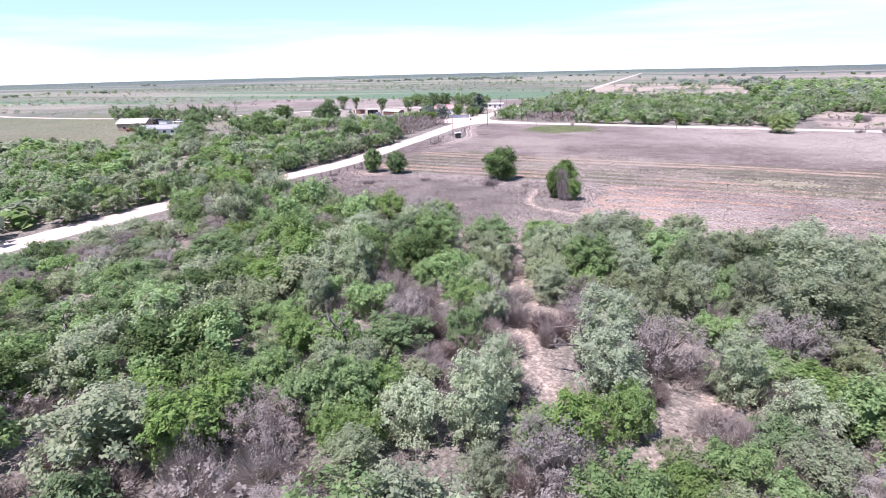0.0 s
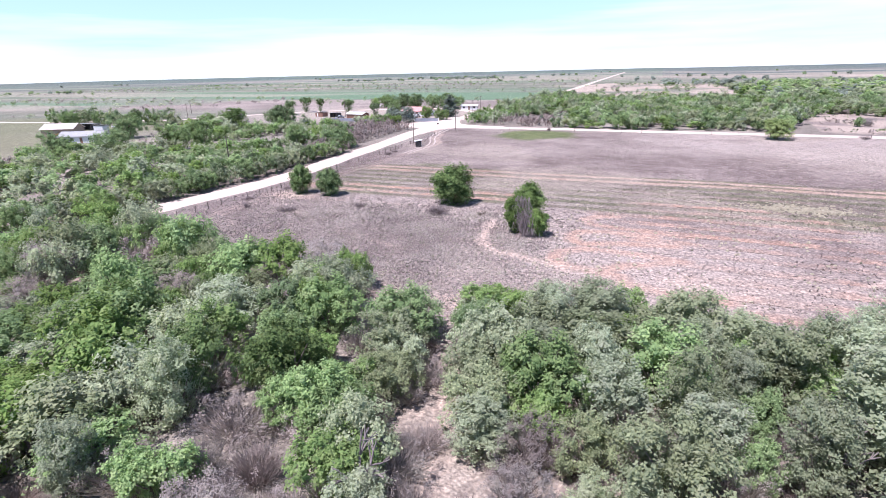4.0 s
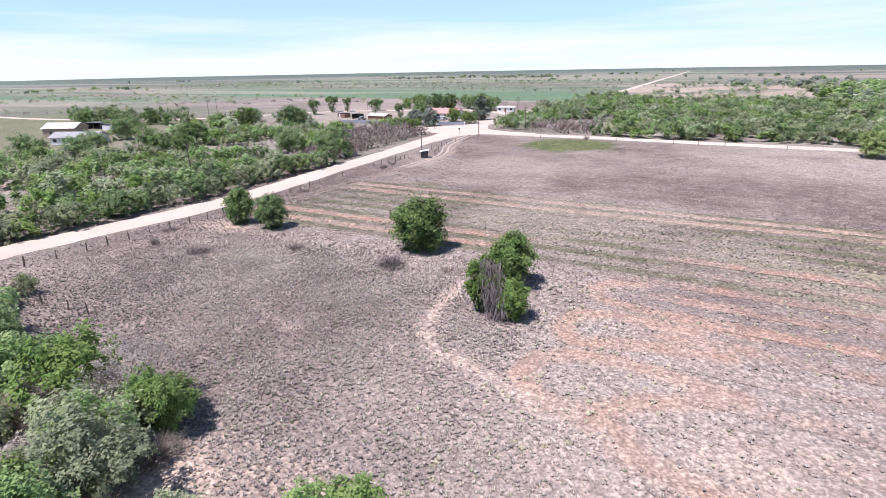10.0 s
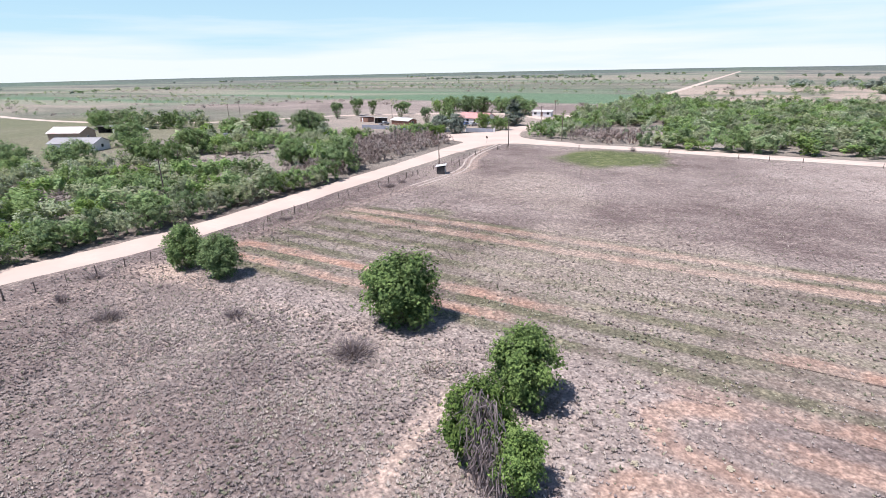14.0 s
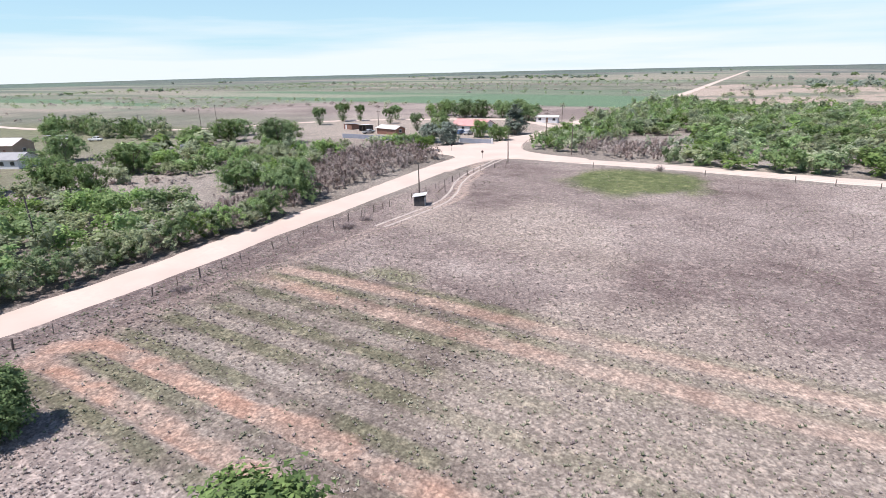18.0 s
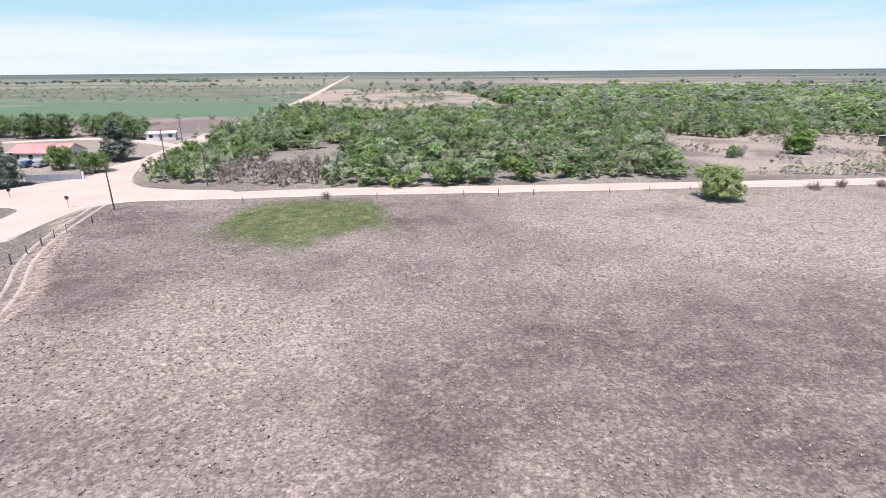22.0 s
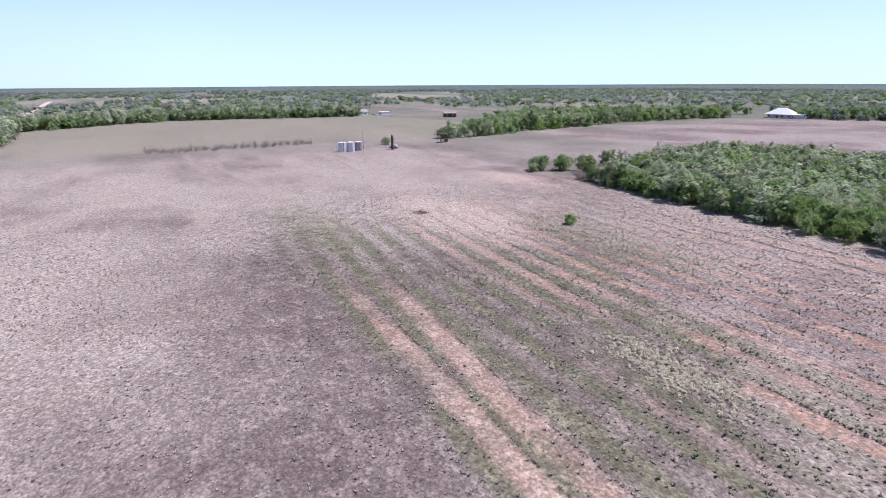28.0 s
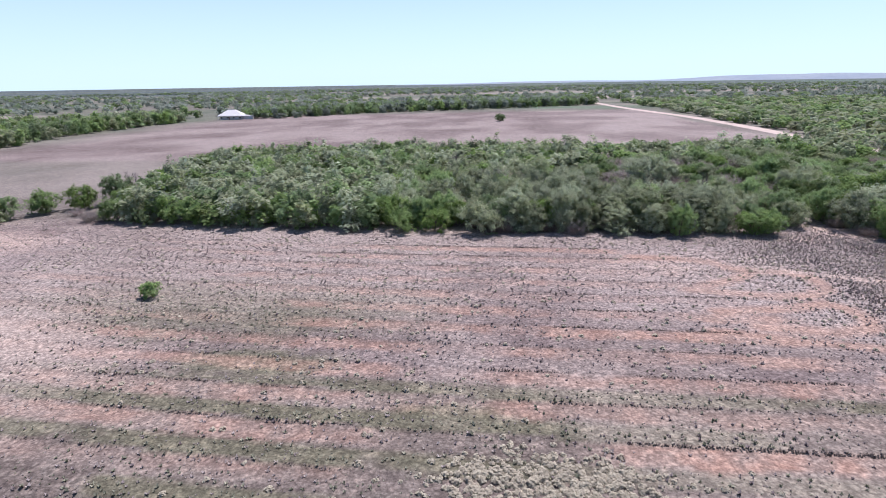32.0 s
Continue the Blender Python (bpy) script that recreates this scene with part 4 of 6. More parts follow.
KEY_TREES["mesquite"] = [(12.5, 31.0, 0.7, 0.72), (4.9, 28.7, 0.65, 0.62), (17.5, 47.2, 0.51, 0.62), (-52.5, 23.6, 0.7, 0.66), (-15.7, 31.6, 0.55, 0.63), (-7.1, 23.7, 0.45, 0.62), (-20.7, 69.2, 0.81, 0.93), (-45.9, 50.3, 0.97, 0.89), (-16.1, 72.5, 0.56, 0.62)]
KEY_TREES["scrub"] = [(0.5, 28.2, 0.45, 0.72), (14.3, 54.5, 0.47, 0.72), (5.0, 42.9, 0.81, 0.78), (-25.1, 17.0, 0.61, 1.7), (-21.1, 19.2, 0.69, 1.42), (-27.0, 50.0, 1.12, 1.01), (-38.4, 52.9, 1.0, 1.26), (-29.9, 43.2, 0.75, 1.22), (-25.4, 45.2, 0.61, 1.45)]
KEY_TREES["oak"] = [(-20.4, 38.3, 0.95, 0.62), (-28.9, 28.6, 0.8, 0.62), (-55.5, 50.1, 1.03, 0.88), (-56.2, 66.0, 1.41, 0.81)]


def off_path(x, y):
    bare = bare_spots(x, y)
    return (along(x, y, FOOTPATH, 1.2, 0.3) < 0.5) & (bare < 0.5) & (rough(x, y, 12, 30) > 0.2)


KX, KY, KR = (np.array(v) for v in zip(*[(x, y, 2.9 * w) for v in KEY_TREES.values() for x, y, w, h in v]))
for kind, v in KEY_TREES.items():
    for x, y, w, h in v:
        plant(kind, x, y, 1.15 * w, h, group="trees of the brush wood")
wx, wy = scatter(PRNG, WOOD, 3.9, off_path)
clear_road = along(wx, wy, ROAD_MAIN, 12.2, 0.5) < 0.5
wx, wy = wx[clear_road], wy[clear_road]
free = np.array([(np.hypot(KX - x, KY - y) > 0.6 * KR + 1.0).all() for x, y in zip(wx, wy)])
wx, wy = wx[free], wy[free]
near_wood = (wx > -90) & (wx < 52) & (wy > 3) & (wy > 15 + 0.4 * wx)
for x, y in zip(wx[near_wood], wy[near_wood]):
    v = float(rough(x, y, 18, 33)) + PRNG.normal(0, 0.13)
    kind = "sage" if v < 0.35 else "mesquite" if v < 0.45 else "hackberry" if v < 0.56 else "scrub" if v < 0.61 else "dry" if v < 0.66 else "thorn" if v < 0.69 else "oak" if v < 0.75 else "mesquite"
    if x < -13 and y > 58 and kind in ("sage", "mesquite", "oak") and PRNG.random() < 0.5:
        kind = "hackberry"
    if x < -13 and kind == "sage" and PRNG.random() < 0.7:
        kind = ("hackberry", "oak", "mesquite")[PRNG.integers(3)]
    off = "_off" if (x < -34 or x > 24 or y < 20) and kind not in ("thorn", "dry") else ""
    tall = x < -50 and y > 61
    low = PRNG.random() ** 1.5 * (0.45 if x < -52 and not tall else 1.0)
    wide = 0.6 + 0.55 * low
    if along(x, y, FOOTPATH, 0.5 + (2.0 if 36 < y < 55 else 1.2) * wide, 0.3) > 0.5 or bare_spots(x, y) > 0.2 or bare_spots(x + 1.5 * wide, y + 1.5 * wide) > 0.5 or bare_spots(x, y - 2 * wide) > 0.5:
        continue
    plant(kind + off, x, y, wide, (0.62 + 0.5 * low + 0.15 * PRNG.random()) * (1.25 if tall else 0.8 if x < -52 else 1.0), group="trees of the brush wood")
sx_, sy_ = scatter(PRNG, [(-10, 58), (4, 54), (24, 56), (30, 75), (12, 75), (-8, 71)], 4.4)
for x, y in zip(sx_, sy_):
    if (np.hypot(KX - x, KY - y) > 2.4).all():
        plant("sage" if PRNG.random() < 0.75 else "mesquite", x, y, PRNG.uniform(0.65, 0.95), PRNG.uniform(0.75, 1.0), group="trees of the brush wood")
for x in np.arange(-6, 106, 4.6):
    x, y = x + PRNG.uniform(-1.6, 1.6), 69.3 - 0.02 * max(x - 50, 0) + PRNG.uniform(-2.2, 1.4)
    if along(x, y, FOOTPATH, 3.0, 0.3) < 0.5:
        plant("hackberry" if x < 60 else "hackberry_off", x, y, PRNG.uniform(0.65, 1.0), PRNG.uniform(0.75, 1.1), group="trees of the brush wood")
ux, uy = scatter(PRNG, [(-45, 20), (34, 20), (34, 74), (-45, 77)], 3.4, lambda x, y: inside(x, y, WOOD) & (along(x, y, FOOTPATH, 0.8, 0.3) < 0.5) & (rough(x, y, 9, 77) > 0.45))
for x, y in zip(ux, uy):
    plant("thorn" if PRNG.random() < 0.55 else "scrub", x, y, PRNG.uniform(0.35, 0.75), PRNG.uniform(0.4, 1.25), group="undergrowth of the brush wood")
thicket("brush_wood", "grey-green mesquite brush wood beside the field", wx[~near_wood], wy[~near_wood], {"mesquite": 4, "hackberry": 3, "sage": 2, "oak": 2, "scrub": 0.4}, 520, 0.66, PRNG, (0.7, 1.2))

# ---- single trees of the field ----
plant("field", -36.0, 121.4, 1.33, 1.22, 0, 0, "dense dark green tree alone in the dry field")
plant("field", -19.3, 114.4, 0.9, 1.03, 40, 1, "dense green tree beside one with dead branches")
plant("field", -19.3, 106.6, 0.78, 1.0, 80, 2, "green tree with dead grey branches hanging through it")
plant("field", -16.3, 105.6, 0.62, 0.68, 130, 0, "low rounded green tree beside hanging dead branches")
plant("field", -70.6, 120.2, 0.8, 0.96, 0, 1, "dense green tree of a pair near the road")
plant("field", -63.6, 120.4, 0.85, 0.92, 70, 2, "dense green tree of a pair near the road")
plant("bright", 38.5, 242, 1.65, 1.3, 0, 0, "bright yellow-green mesquite beside the dirt road")
plant("hackberry", 72.5, 105.3, 0.42, 0.42, 0, 0, "small dark green bush alone among the furrows")
plant("field", 101.6, 298, 1.4, 1.12, 0, 0, "rounded dark green tree in a sandy clearing")

# ---- woods farther off ----
BROWN = [(-95.8, 165), (-98.5, 192.7), (-102.4, 243.2), (-125.4, 258.8), (-131.7, 228.5), (-105.8, 192.1), (-105.6, 164.3)]
WEST = [(-96.9, -437.4), (-98.4, 58.8), (-93.5, 118.3), (-94.1, 171), (-97, 199.1), (-102.4, 243.2), (-123.7, 253), (-144.6, 260.8), (-201.3, 249.9), (-204, 192.4), (-169.7, 160.9), (-179.7, 134), (-251.9, 108.9), (-412.8, 93.1), (-416.6, -428.1)]
px_, py_ = scatter(PRNG, WEST, 5.6, lambda x, y: (((x > -190) & (y > 60)) | (PRNG.random(x.shape) < 0.5)) & (rough(x, y, 22, 34) > np.where(y > 180 + 0.5 * (x + 98), 0.56, 0.2)) & ~inside(x, y, BROWN))
close = (px_ > -190) & (py_ > 60)
thicket("roadside_brush", "green mesquite brush along the dirt road", px_[close], py_[close], {"mesquite": 4, "hackberry": 4, "sage": 0.4, "oak": 1.2, "scrub": 0.2}, 820, 0.5, PRNG, (0.7, 1.15), (0.65, 1.05))
thicket("far_west_brush", "green brush country west of the road", px_[~close], py_[~close], {"mesquite": 4, "hackberry": 3, "oak": 2}, 64, 1.75, PRNG, (0.8, 1.3))
OPEN_W = [(-104, 168), (-100, 190), (-106, 196), (-131, 230), (-126, 256), (-200, 248), (-203, 194), (-172, 164), (-168, 150), (-130, 160)]
ox_, oy_ = scatter(PRNG, OPEN_W, 6.5, lambda x, y: rough(x, y, 15, 35) > 0.4)
thicket("open_scrub", "low grey and brown scrub on open ground", ox_, oy_, {"scrub": 3, "thorn": 2, "sage": 1, "mesquite": 2}, 420, 0.34, PRNG, (0.3, 0.7), (0.3, 0.75))
hy_ = np.arange(56, 176, 3.1)
hx_ = np.interp(hy_, [56, 80, 130, 175], [-97.6, -97, -91.9, -93.6]) - 1.6 * PRNG.random(len(hy_))
thicket("roadside_hedge", "tall green brush close beside the dirt road", hx_, hy_ + PRNG.uniform(-1, 1, len(hy_)), {"mesquite": 3, "hackberry": 4, "oak": 3}, 2200, 0.3, PRNG, (0.6, 0.95), (0.7, 1.05))
bx_, by_ = scatter(PRNG, BROWN, 3.2)
thicket("dry_brush", "leafless purple-brown brush beside the dirt road", bx_, by_, {"thorn": 5, "scrub": 0.6}, 700, 0.24, PRNG, (0.6, 0.95), (0.9, 1.5))
NORTH = [(-82.6, 266.4), (-67.4, 262.8), (-0.6, 262.4), (44, 262.5), (58, 300), (74, 350), (106, 338), (150, 338), (180.4, 335), (201.8, 414), (263.3, 474.1), (61.2, 472.5), (-57.9, 459.8), (-86, 330.6)]
nx_, ny_ = scatter(PRNG, NORTH, 6.2, lambda x, y: (rough(x, y, 24, 36) > 0.3) & ~((x < -42) & (y < 322)))
thicket("north_brush", "green brush wood beyond the east road", nx_, ny_, {"mesquite": 4, "hackberry": 3, "sage": 0.6, "oak": 3, "scrub": 0.4}, 700, 0.55, PRNG, (0.65, 1.3), (0.6, 1.2))
VERGE_N = [(-91, 328), (-70, 322), (-56, 360), (-52, 462), (-70, 492), (-89, 492)]
bx_, by_ = scatter(PRNG, VERGE_N, 5.4)
thicket("verge_trees", "green trees close along the north road", bx_, by_, {"mesquite": 3, "hackberry": 4, "oak": 2, "sage": 1}, 420, 0.6, PRNG, (0.7, 1.1), (0.9, 1.3))
BROWN_N = [(-70, 265.5), (-46, 265), (-40, 276), (-50, 290), (-68, 288)]
bx_, by_ = scatter(PRNG, BROWN_N, 3.6)
thicket("dry_brush", "leafless purple-brown brush at the crossroads", bx_, by_, {"thorn": 4, "scrub": 1, "sage": 0.3}, 520, 0.28, PRNG, (0.6, 0.95), (0.9, 1.5))
CORNER_N = [(-86, 270), (-72, 269), (-70, 290), (-62, 300), (-60, 322), (-88, 326), (-89, 300)]
bx_, by_ = scatter(PRNG, CORNER_N, 4.6)
thicket("corner_brush", "bright green brush at the crossroads corner", bx_, by_, {"mesquite": 3, "hackberry": 4, "oak": 1}, 900, 0.4, PRNG, (0.6, 0.95), (0.6, 1.0))
ROADSIDE_E = [(104, 262.5), (190, 263), (313, 266), (433.6, 281.9), (339.1, 310), (272, 318), (215, 330), (170, 300), (129, 296)]
ex_, ey_ = scatter(PRNG, ROADSIDE_E, 5.6, lambda x, y: rough(x, y, 20, 37) > 0.28)
thicket("roadside_brush", "green and grey brush beside the east road", ex_, ey_, {"mesquite": 3, "hackberry": 2, "sage": 2, "scrub": 1.2}, 520, 0.58, PRNG, (0.7, 1.15), (0.65, 1.15))
EDGE_E = [(62, 262.5), (135, 262.5), (152, 290), (128, 280), (100, 272), (66, 268)]
ex_, ey_ = scatter(PRNG, EDGE_E, 3.8)
thicket("roadside_brush", "low grey and green brush at the clearing's edge", ex_, ey_, {"mesquite": 2, "scrub": 2, "sage": 2, "hackberry": 1}, 420, 0.4, PRNG, (0.35, 0.65), (0.3, 0.6))
ex_, ey_ = scatter(PRNG, [(57.3, 266), (128.5, 268), (190.6, 324.7), (180.5, 344.5), (80.3, 376.9), (65.2, 332.4)], 3.4, lambda x, y: rough(x, y, 13, 97) > 0.54)
thicket("clearing_scrub", "low grey and green scrub dotted over the clearing", ex_, ey_, {"scrub": 4, "sage": 2, "thorn": 3, "mesquite": 1.2}, 150, 0.4, PRNG, (0.3, 0.7), (0.25, 0.5))
FAR_NE = [(61.2, 472.5), (263.3, 474.1), (201.6, 394.1), (264.2, 325.6), (368, 357), (440, 400), (560, 480), (600, 553.6), (640, 650), (360, 880), (71.9, 820)]
fx_, fy_ = scatter(PRNG, FAR_NE, 11, lambda x, y: rough(x, y, 60, 38) > 0.36)
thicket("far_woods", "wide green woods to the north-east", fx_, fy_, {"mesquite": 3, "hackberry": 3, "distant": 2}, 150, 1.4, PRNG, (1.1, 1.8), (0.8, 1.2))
EAST = [(243, 38), (238, 30), (245, 0), (251, -10), (256, -52), (268, -105), (274, -158), (268, -200), (266, -228), (292, -252), (280.3, -301.2), (354.4, -146.5), (340, -60), (290, -30), (262, 20)]
ex_, ey_ = scatter(PRNG, EAST, 6.0, lambda x, y: (rough(x, y, 30, 39) > 0.3) | (y > -60))
thicket("east_woods", "green tree belt along the far side of the field", ex_, ey_, {"mesquite": 3, "hackberry": 3, "oak": 3, "sage": 0.5}, 460, 0.72, PRNG, (0.9, 1.5), (1.0, 1.6))
ROWS_E = [(442.7, 19.2), (448.2, -0.9), (502.3, 143.8), (434.3, 257.3), (286.5, 241.8), (274.4, 232.8), (404.2, 239.7), (467, 154.3)]
ex_, ey_ = scatter(PRNG, ROWS_E, 5.2)
thicket("east_tree_rows", "dark green tree rows beyond the pale field", ex_, ey_, {"oak": 4, "mesquite": 2, "sage": 1.5}, 170, 1.1, PRNG, (0.9, 1.4), (1.1, 1.6))
SOUTH = [(226.4, -260.3), (198.9, -267), (149.4, -313.7), (15.6, -358.3), (-64.2, -395.2), (-63.5, -440.1), (146.8, -373.5), (280.3, -301.2)]
sx_, sy_ = scatter(PRNG, SOUTH, 6.4)
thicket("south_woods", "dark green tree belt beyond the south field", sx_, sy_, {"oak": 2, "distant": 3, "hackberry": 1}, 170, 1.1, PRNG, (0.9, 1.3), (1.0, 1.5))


def far_keep(x, y):
    r = np.hypot(x, y - 150)
    return (r > 600) & (rough(x, y * 2.0, 240, 41) > np.where((x > 0) & (y > 560), 0.42, np.where((x > 0) | (y < 0), 0.45, 0.5))) & ~inside(x, y, [(440, 400), (480, 285), (512, 275), (888, 340), (835, 626)]) & (along(x, y, ROAD_MAIN, 12, 1) < 0.5) & ~((x < -60) & (x > -900) & (y > 250) & (y < 900)) & (r < 2050) & (((x > 0) & (y < 900)) | (y < 100) | ((rough(x * 0.25, y, 130, 44) > 0.62) & (wave(x, y, 40, 45) > 0.5))) & ~inside(x, y, FAR_NE)


fx_, fy_ = scatter(PRNG, [(-2100, -2100), (2100, -2100), (2100, 2200), (-2100, 2200)], 24, far_keep)
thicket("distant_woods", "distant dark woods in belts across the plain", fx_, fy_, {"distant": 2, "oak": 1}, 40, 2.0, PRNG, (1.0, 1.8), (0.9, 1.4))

fx_, fy_ = scatter(PRNG, [(-1100, 60), (-100, 250), (-100, 1150), (-1100, 1150)], 21, lambda x, y: (rough(x * 0.3, y, 60, 84) > 0.47) & (along(x, y, ROAD_MAIN, 10, 1) < 0.5) & (along(x, y, ROAD_BACK, 6, 1) < 0.5) & ~inside(x, y, LAWN) & ~((x > -330) & (y < 390)) & ~((x > -760) & (y + 0.12 * x > 440) & (y + 0.2 * x < 575)))
thicket("plain_bushes", "scattered small bushes across the pasture plain", fx_, fy_, {"oak": 2, "mesquite": 3, "scrub": 2}, 60, 0.9, PRNG, (0.4, 1.1), (0.4, 0.9))
fx_, fy_ = scatter(PRNG, [(-85, 470), (20, 462), (62, 553), (70, 800), (-70, 880), (-90, 800)], 13, lambda x, y: rough(x, y, 30, 85) > 0.52)
thicket("clearing_bushes", "scattered bushes on pale cleared ground", fx_, fy_, {"oak": 2, "mesquite": 3, "scrub": 1}, 120, 0.8, PRNG, (0.4, 1.0), (0.4, 0.9))

# ---- building materials ----
WHITE_METAL = surface("white_roof_metal", (0.78, 0.77, 0.76), (0.7, 0.68, 0.66), 0.5, 6, 0.45, 0.2, 0.1, (0.62, 0.55, 0.5))
RUSTY_METAL = surface("rust_streaked_roof_metal", (0.78, 0.75, 0.74), (0.6, 0.42, 0.35), 0.35, 5, 0.5, 0.2, 0.1)
GREY_ROOF = surface("grey_shingle_roof", (0.36, 0.35, 0.36), (0.3, 0.29, 0.3), 0.4, 7, 0.85, 0, 0.3)
RED_ROOF = surface("faded_red_roof", (0.56, 0.25, 0.24), (0.55, 0.33, 0.31), 0.4, 7, 0.7, 0, 0.2)
WHITE_WALL = surface("white_painted_siding", (0.72, 0.71, 0.72), (0.64, 0.63, 0.65), 0.3, 8, 0.7, 0, 0.1)
BROWN_WALL = surface("rust_brown_siding", (0.21, 0.1, 0.075), (0.27, 0.15, 0.11), 0.5, 6, 0.7, 0.1, 0.1)
DARK_WALL = surface("dark_weathered_boards", (0.045, 0.042, 0.045), (0.09, 0.08, 0.08), 1, 9, 0.85, 0, 0.3)
BLUE_GREY = surface("blue_grey_painted_block", (0.24, 0.26, 0.32), (0.3, 0.31, 0.36), 0.6, 8, 0.8, 0, 0.2)
TAN_WALL = surface("tan_plank_siding", (0.4, 0.3, 0.24), (0.33, 0.24, 0.19), 0.5, 8, 0.8, 0, 0.2)
GLASS = surface("dark_window_glass", (0.03, 0.035, 0.04), (0.05, 0.055, 0.06), 1, 3, 0.1, 0, 0.0)
TANK_STEEL = surface("pale_blue_grey_tank_paint", (0.5, 0.53, 0.6), (0.56, 0.58, 0.63), 0.5, 7, 0.5, 0.1, 0.05, (0.42, 0.42, 0.45))
DULL_TANK = surface("dull_pinkish_grey_tank_paint", (0.3, 0.26, 0.27), (0.36, 0.3, 0.3), 0.5, 7, 0.6, 0.1, 0.05)
OLD_STEEL = surface("dark_rusty_steel", (0.07, 0.055, 0.055), (0.12, 0.08, 0.07), 1.5, 12, 0.7, 0.4, 0.2)
RUBBER = surface("black_tyre_rubber", (0.02, 0.02, 0.02), (0.035, 0.035, 0.035), 3, 20, 0.9, 0, 0.2)
PAINT = {"white": surface("white_car_paint", (0.75, 0.75, 0.76), (0.7, 0.7, 0.72), 0.5, 9, 0.3, 0, 0.0), "blue": surface("blue_car_paint", (0.1, 0.16, 0.3), (0.13, 0.19, 0.33), 0.5, 9, 0.3, 0, 0.0),
         "red": surface("red_machine_paint", (0.42, 0.05, 0.04), (0.36, 0.07, 0.05), 0.5, 9, 0.4, 0, 0.0), "silver": surface("silver_car_paint", (0.45, 0.46, 0.48), (0.4, 0.41, 0.43), 0.5, 9, 0.3, 0.4, 0.0)}


# ---- houses and sheds ----
def gable_wall(L, W, H, R):
    """The outer walls of a house with a ridge along its length."""
    bm = bmesh.new()
    ends = []
    for x in (-L / 2, L / 2):
        ends.append([bm.verts.new((x, y, z)) for y, z in ((-W / 2, -0.2), (W / 2, -0.2), (W / 2, H), (0, H + R), (-W / 2, H))])
    a, b = ends
    bm.faces.new(a)
    bm.faces.new(b[::-1])
    for k in range(5):
        bm.faces.new((a[k], b[k], b[(k + 1) % 5], a[(k + 1) % 5]))
    bmesh.ops.recalc_face_normals(bm, faces=bm.faces[:])
    return bm


def slab(L, W, H, R, side, over=0.5, thick=0.12):
    """One slope of a ridged roof."""
    bm = bmesh.new()
    w = W / 2 + over
    drop = R * w / (W / 2)
    pts = [(-L / 2 - over, 0, H + R), (L / 2 + over, 0, H + R), (L / 2 + over, side * w, H + R - drop), (-L / 2 - over, side * w, H + R - drop)]
    lo, hi = [bm.verts.new((x, y, z + 0.02)) for x, y, z in pts], [bm.verts.new((x, y, z + 0.02 + thick)) for x, y, z in pts]
    bm.faces.new(lo)
    bm.faces.new(hi)
    for k in range(4):
        bm.faces.new((lo[k], lo[(k + 1) % 4], hi[(k + 1) % 4], hi[k]))
    bmesh.ops.recalc_face_normals(bm, faces=bm.faces[:])
    return bm


def window(parent, x, y, z, w, h, rz):
    fr = part("window", box(w + 0.2, 0.12, h + 0.2, x, y, z - 0.1, 0, rz), WHITE_WALL, parent)
    part("pane", box(w, 0.16, h, x, y, z, 0, rz), GLASS, fr)


def house(name, label, x, y, rz, L, W, H, R, walls, roof, windows=3, category="house", lift=0.0):
    h = thing(name, pose(x, y, z_at(x, y) + lift, 0, 0, rz), label, category)
    part("wall", gable_wall(L, W, H, R), walls, h)
    for side in (-1, 1):
        part("roof", slab(L, W, H, R, side), roof, h)
    part("ridge_cap", box(L + 1.0, 0.3, 0.08, 0, 0, H + R + 0.12), roof, h)
    for side in (-1, 1):
        for k in range(windows):
            u = -L / 2 + L * (k + 0.5) / windows
            if side < 0 and k == windows // 2:
                d = part("door", box(1.0, 0.14, 2.05, u, side * W / 2, 0.1), BROWN_WALL, h)
                part("door_handle", box(0.08, 0.24, 0.08, u + 0.38, side * W / 2, 1.1), WIRE, d)
            else:
                window(h, u, side * W / 2, 1.0, 1.3, 1.1, 0)
    for end in (-1, 1):
        window(h, end * L / 2, 0, 1.0, 1.2, 1.1, 90)
    return h


def shed(name, label, x, y, rz, L, W, H, walls, roof, open_front=False, slope=0.35, door=None):
    """A plain shed with one sloping sheet roof on boards."""
    h = thing(name, pose(x, y, z_at(x, y), 0, 0, rz), label, "shed")
    t = 0.1
    part("back_wall", box(L, t, H, 0, W / 2 - t / 2, 0), walls, h)
    for s in (-1, 1):
        part("side_wall", box(t, W - 2 * t, H, s * (L / 2 - t / 2), 0, 0), walls, h)
    if open_front:
        for u in (-L / 2 + 0.1, 0, L / 2 - 0.1):
            part("post", box(0.14, 0.14, H + slope * 0.5, u, -W / 2 + 0.1, 0), POST, h)
    else:
        part("front_wall", box(L, t, H, 0, -W / 2 + t / 2, 0), walls, h)
        part("door", box(min(1.0, L * 0.35), 0.06, min(1.95, H - 0.2), -L * 0.2, -W / 2 - 0.03, 0.05), door or WHITE_WALL, h)
    bm = box(L + 0.6, W + 0.7, 0.09)
    bmesh.ops.transform(bm, matrix=pose(0, 0, H + 0.28, -math.degrees(math.atan2(slope, W)), 0, 0), verts=bm.verts[:])
    part("roof", bm, roof, h)
    return h


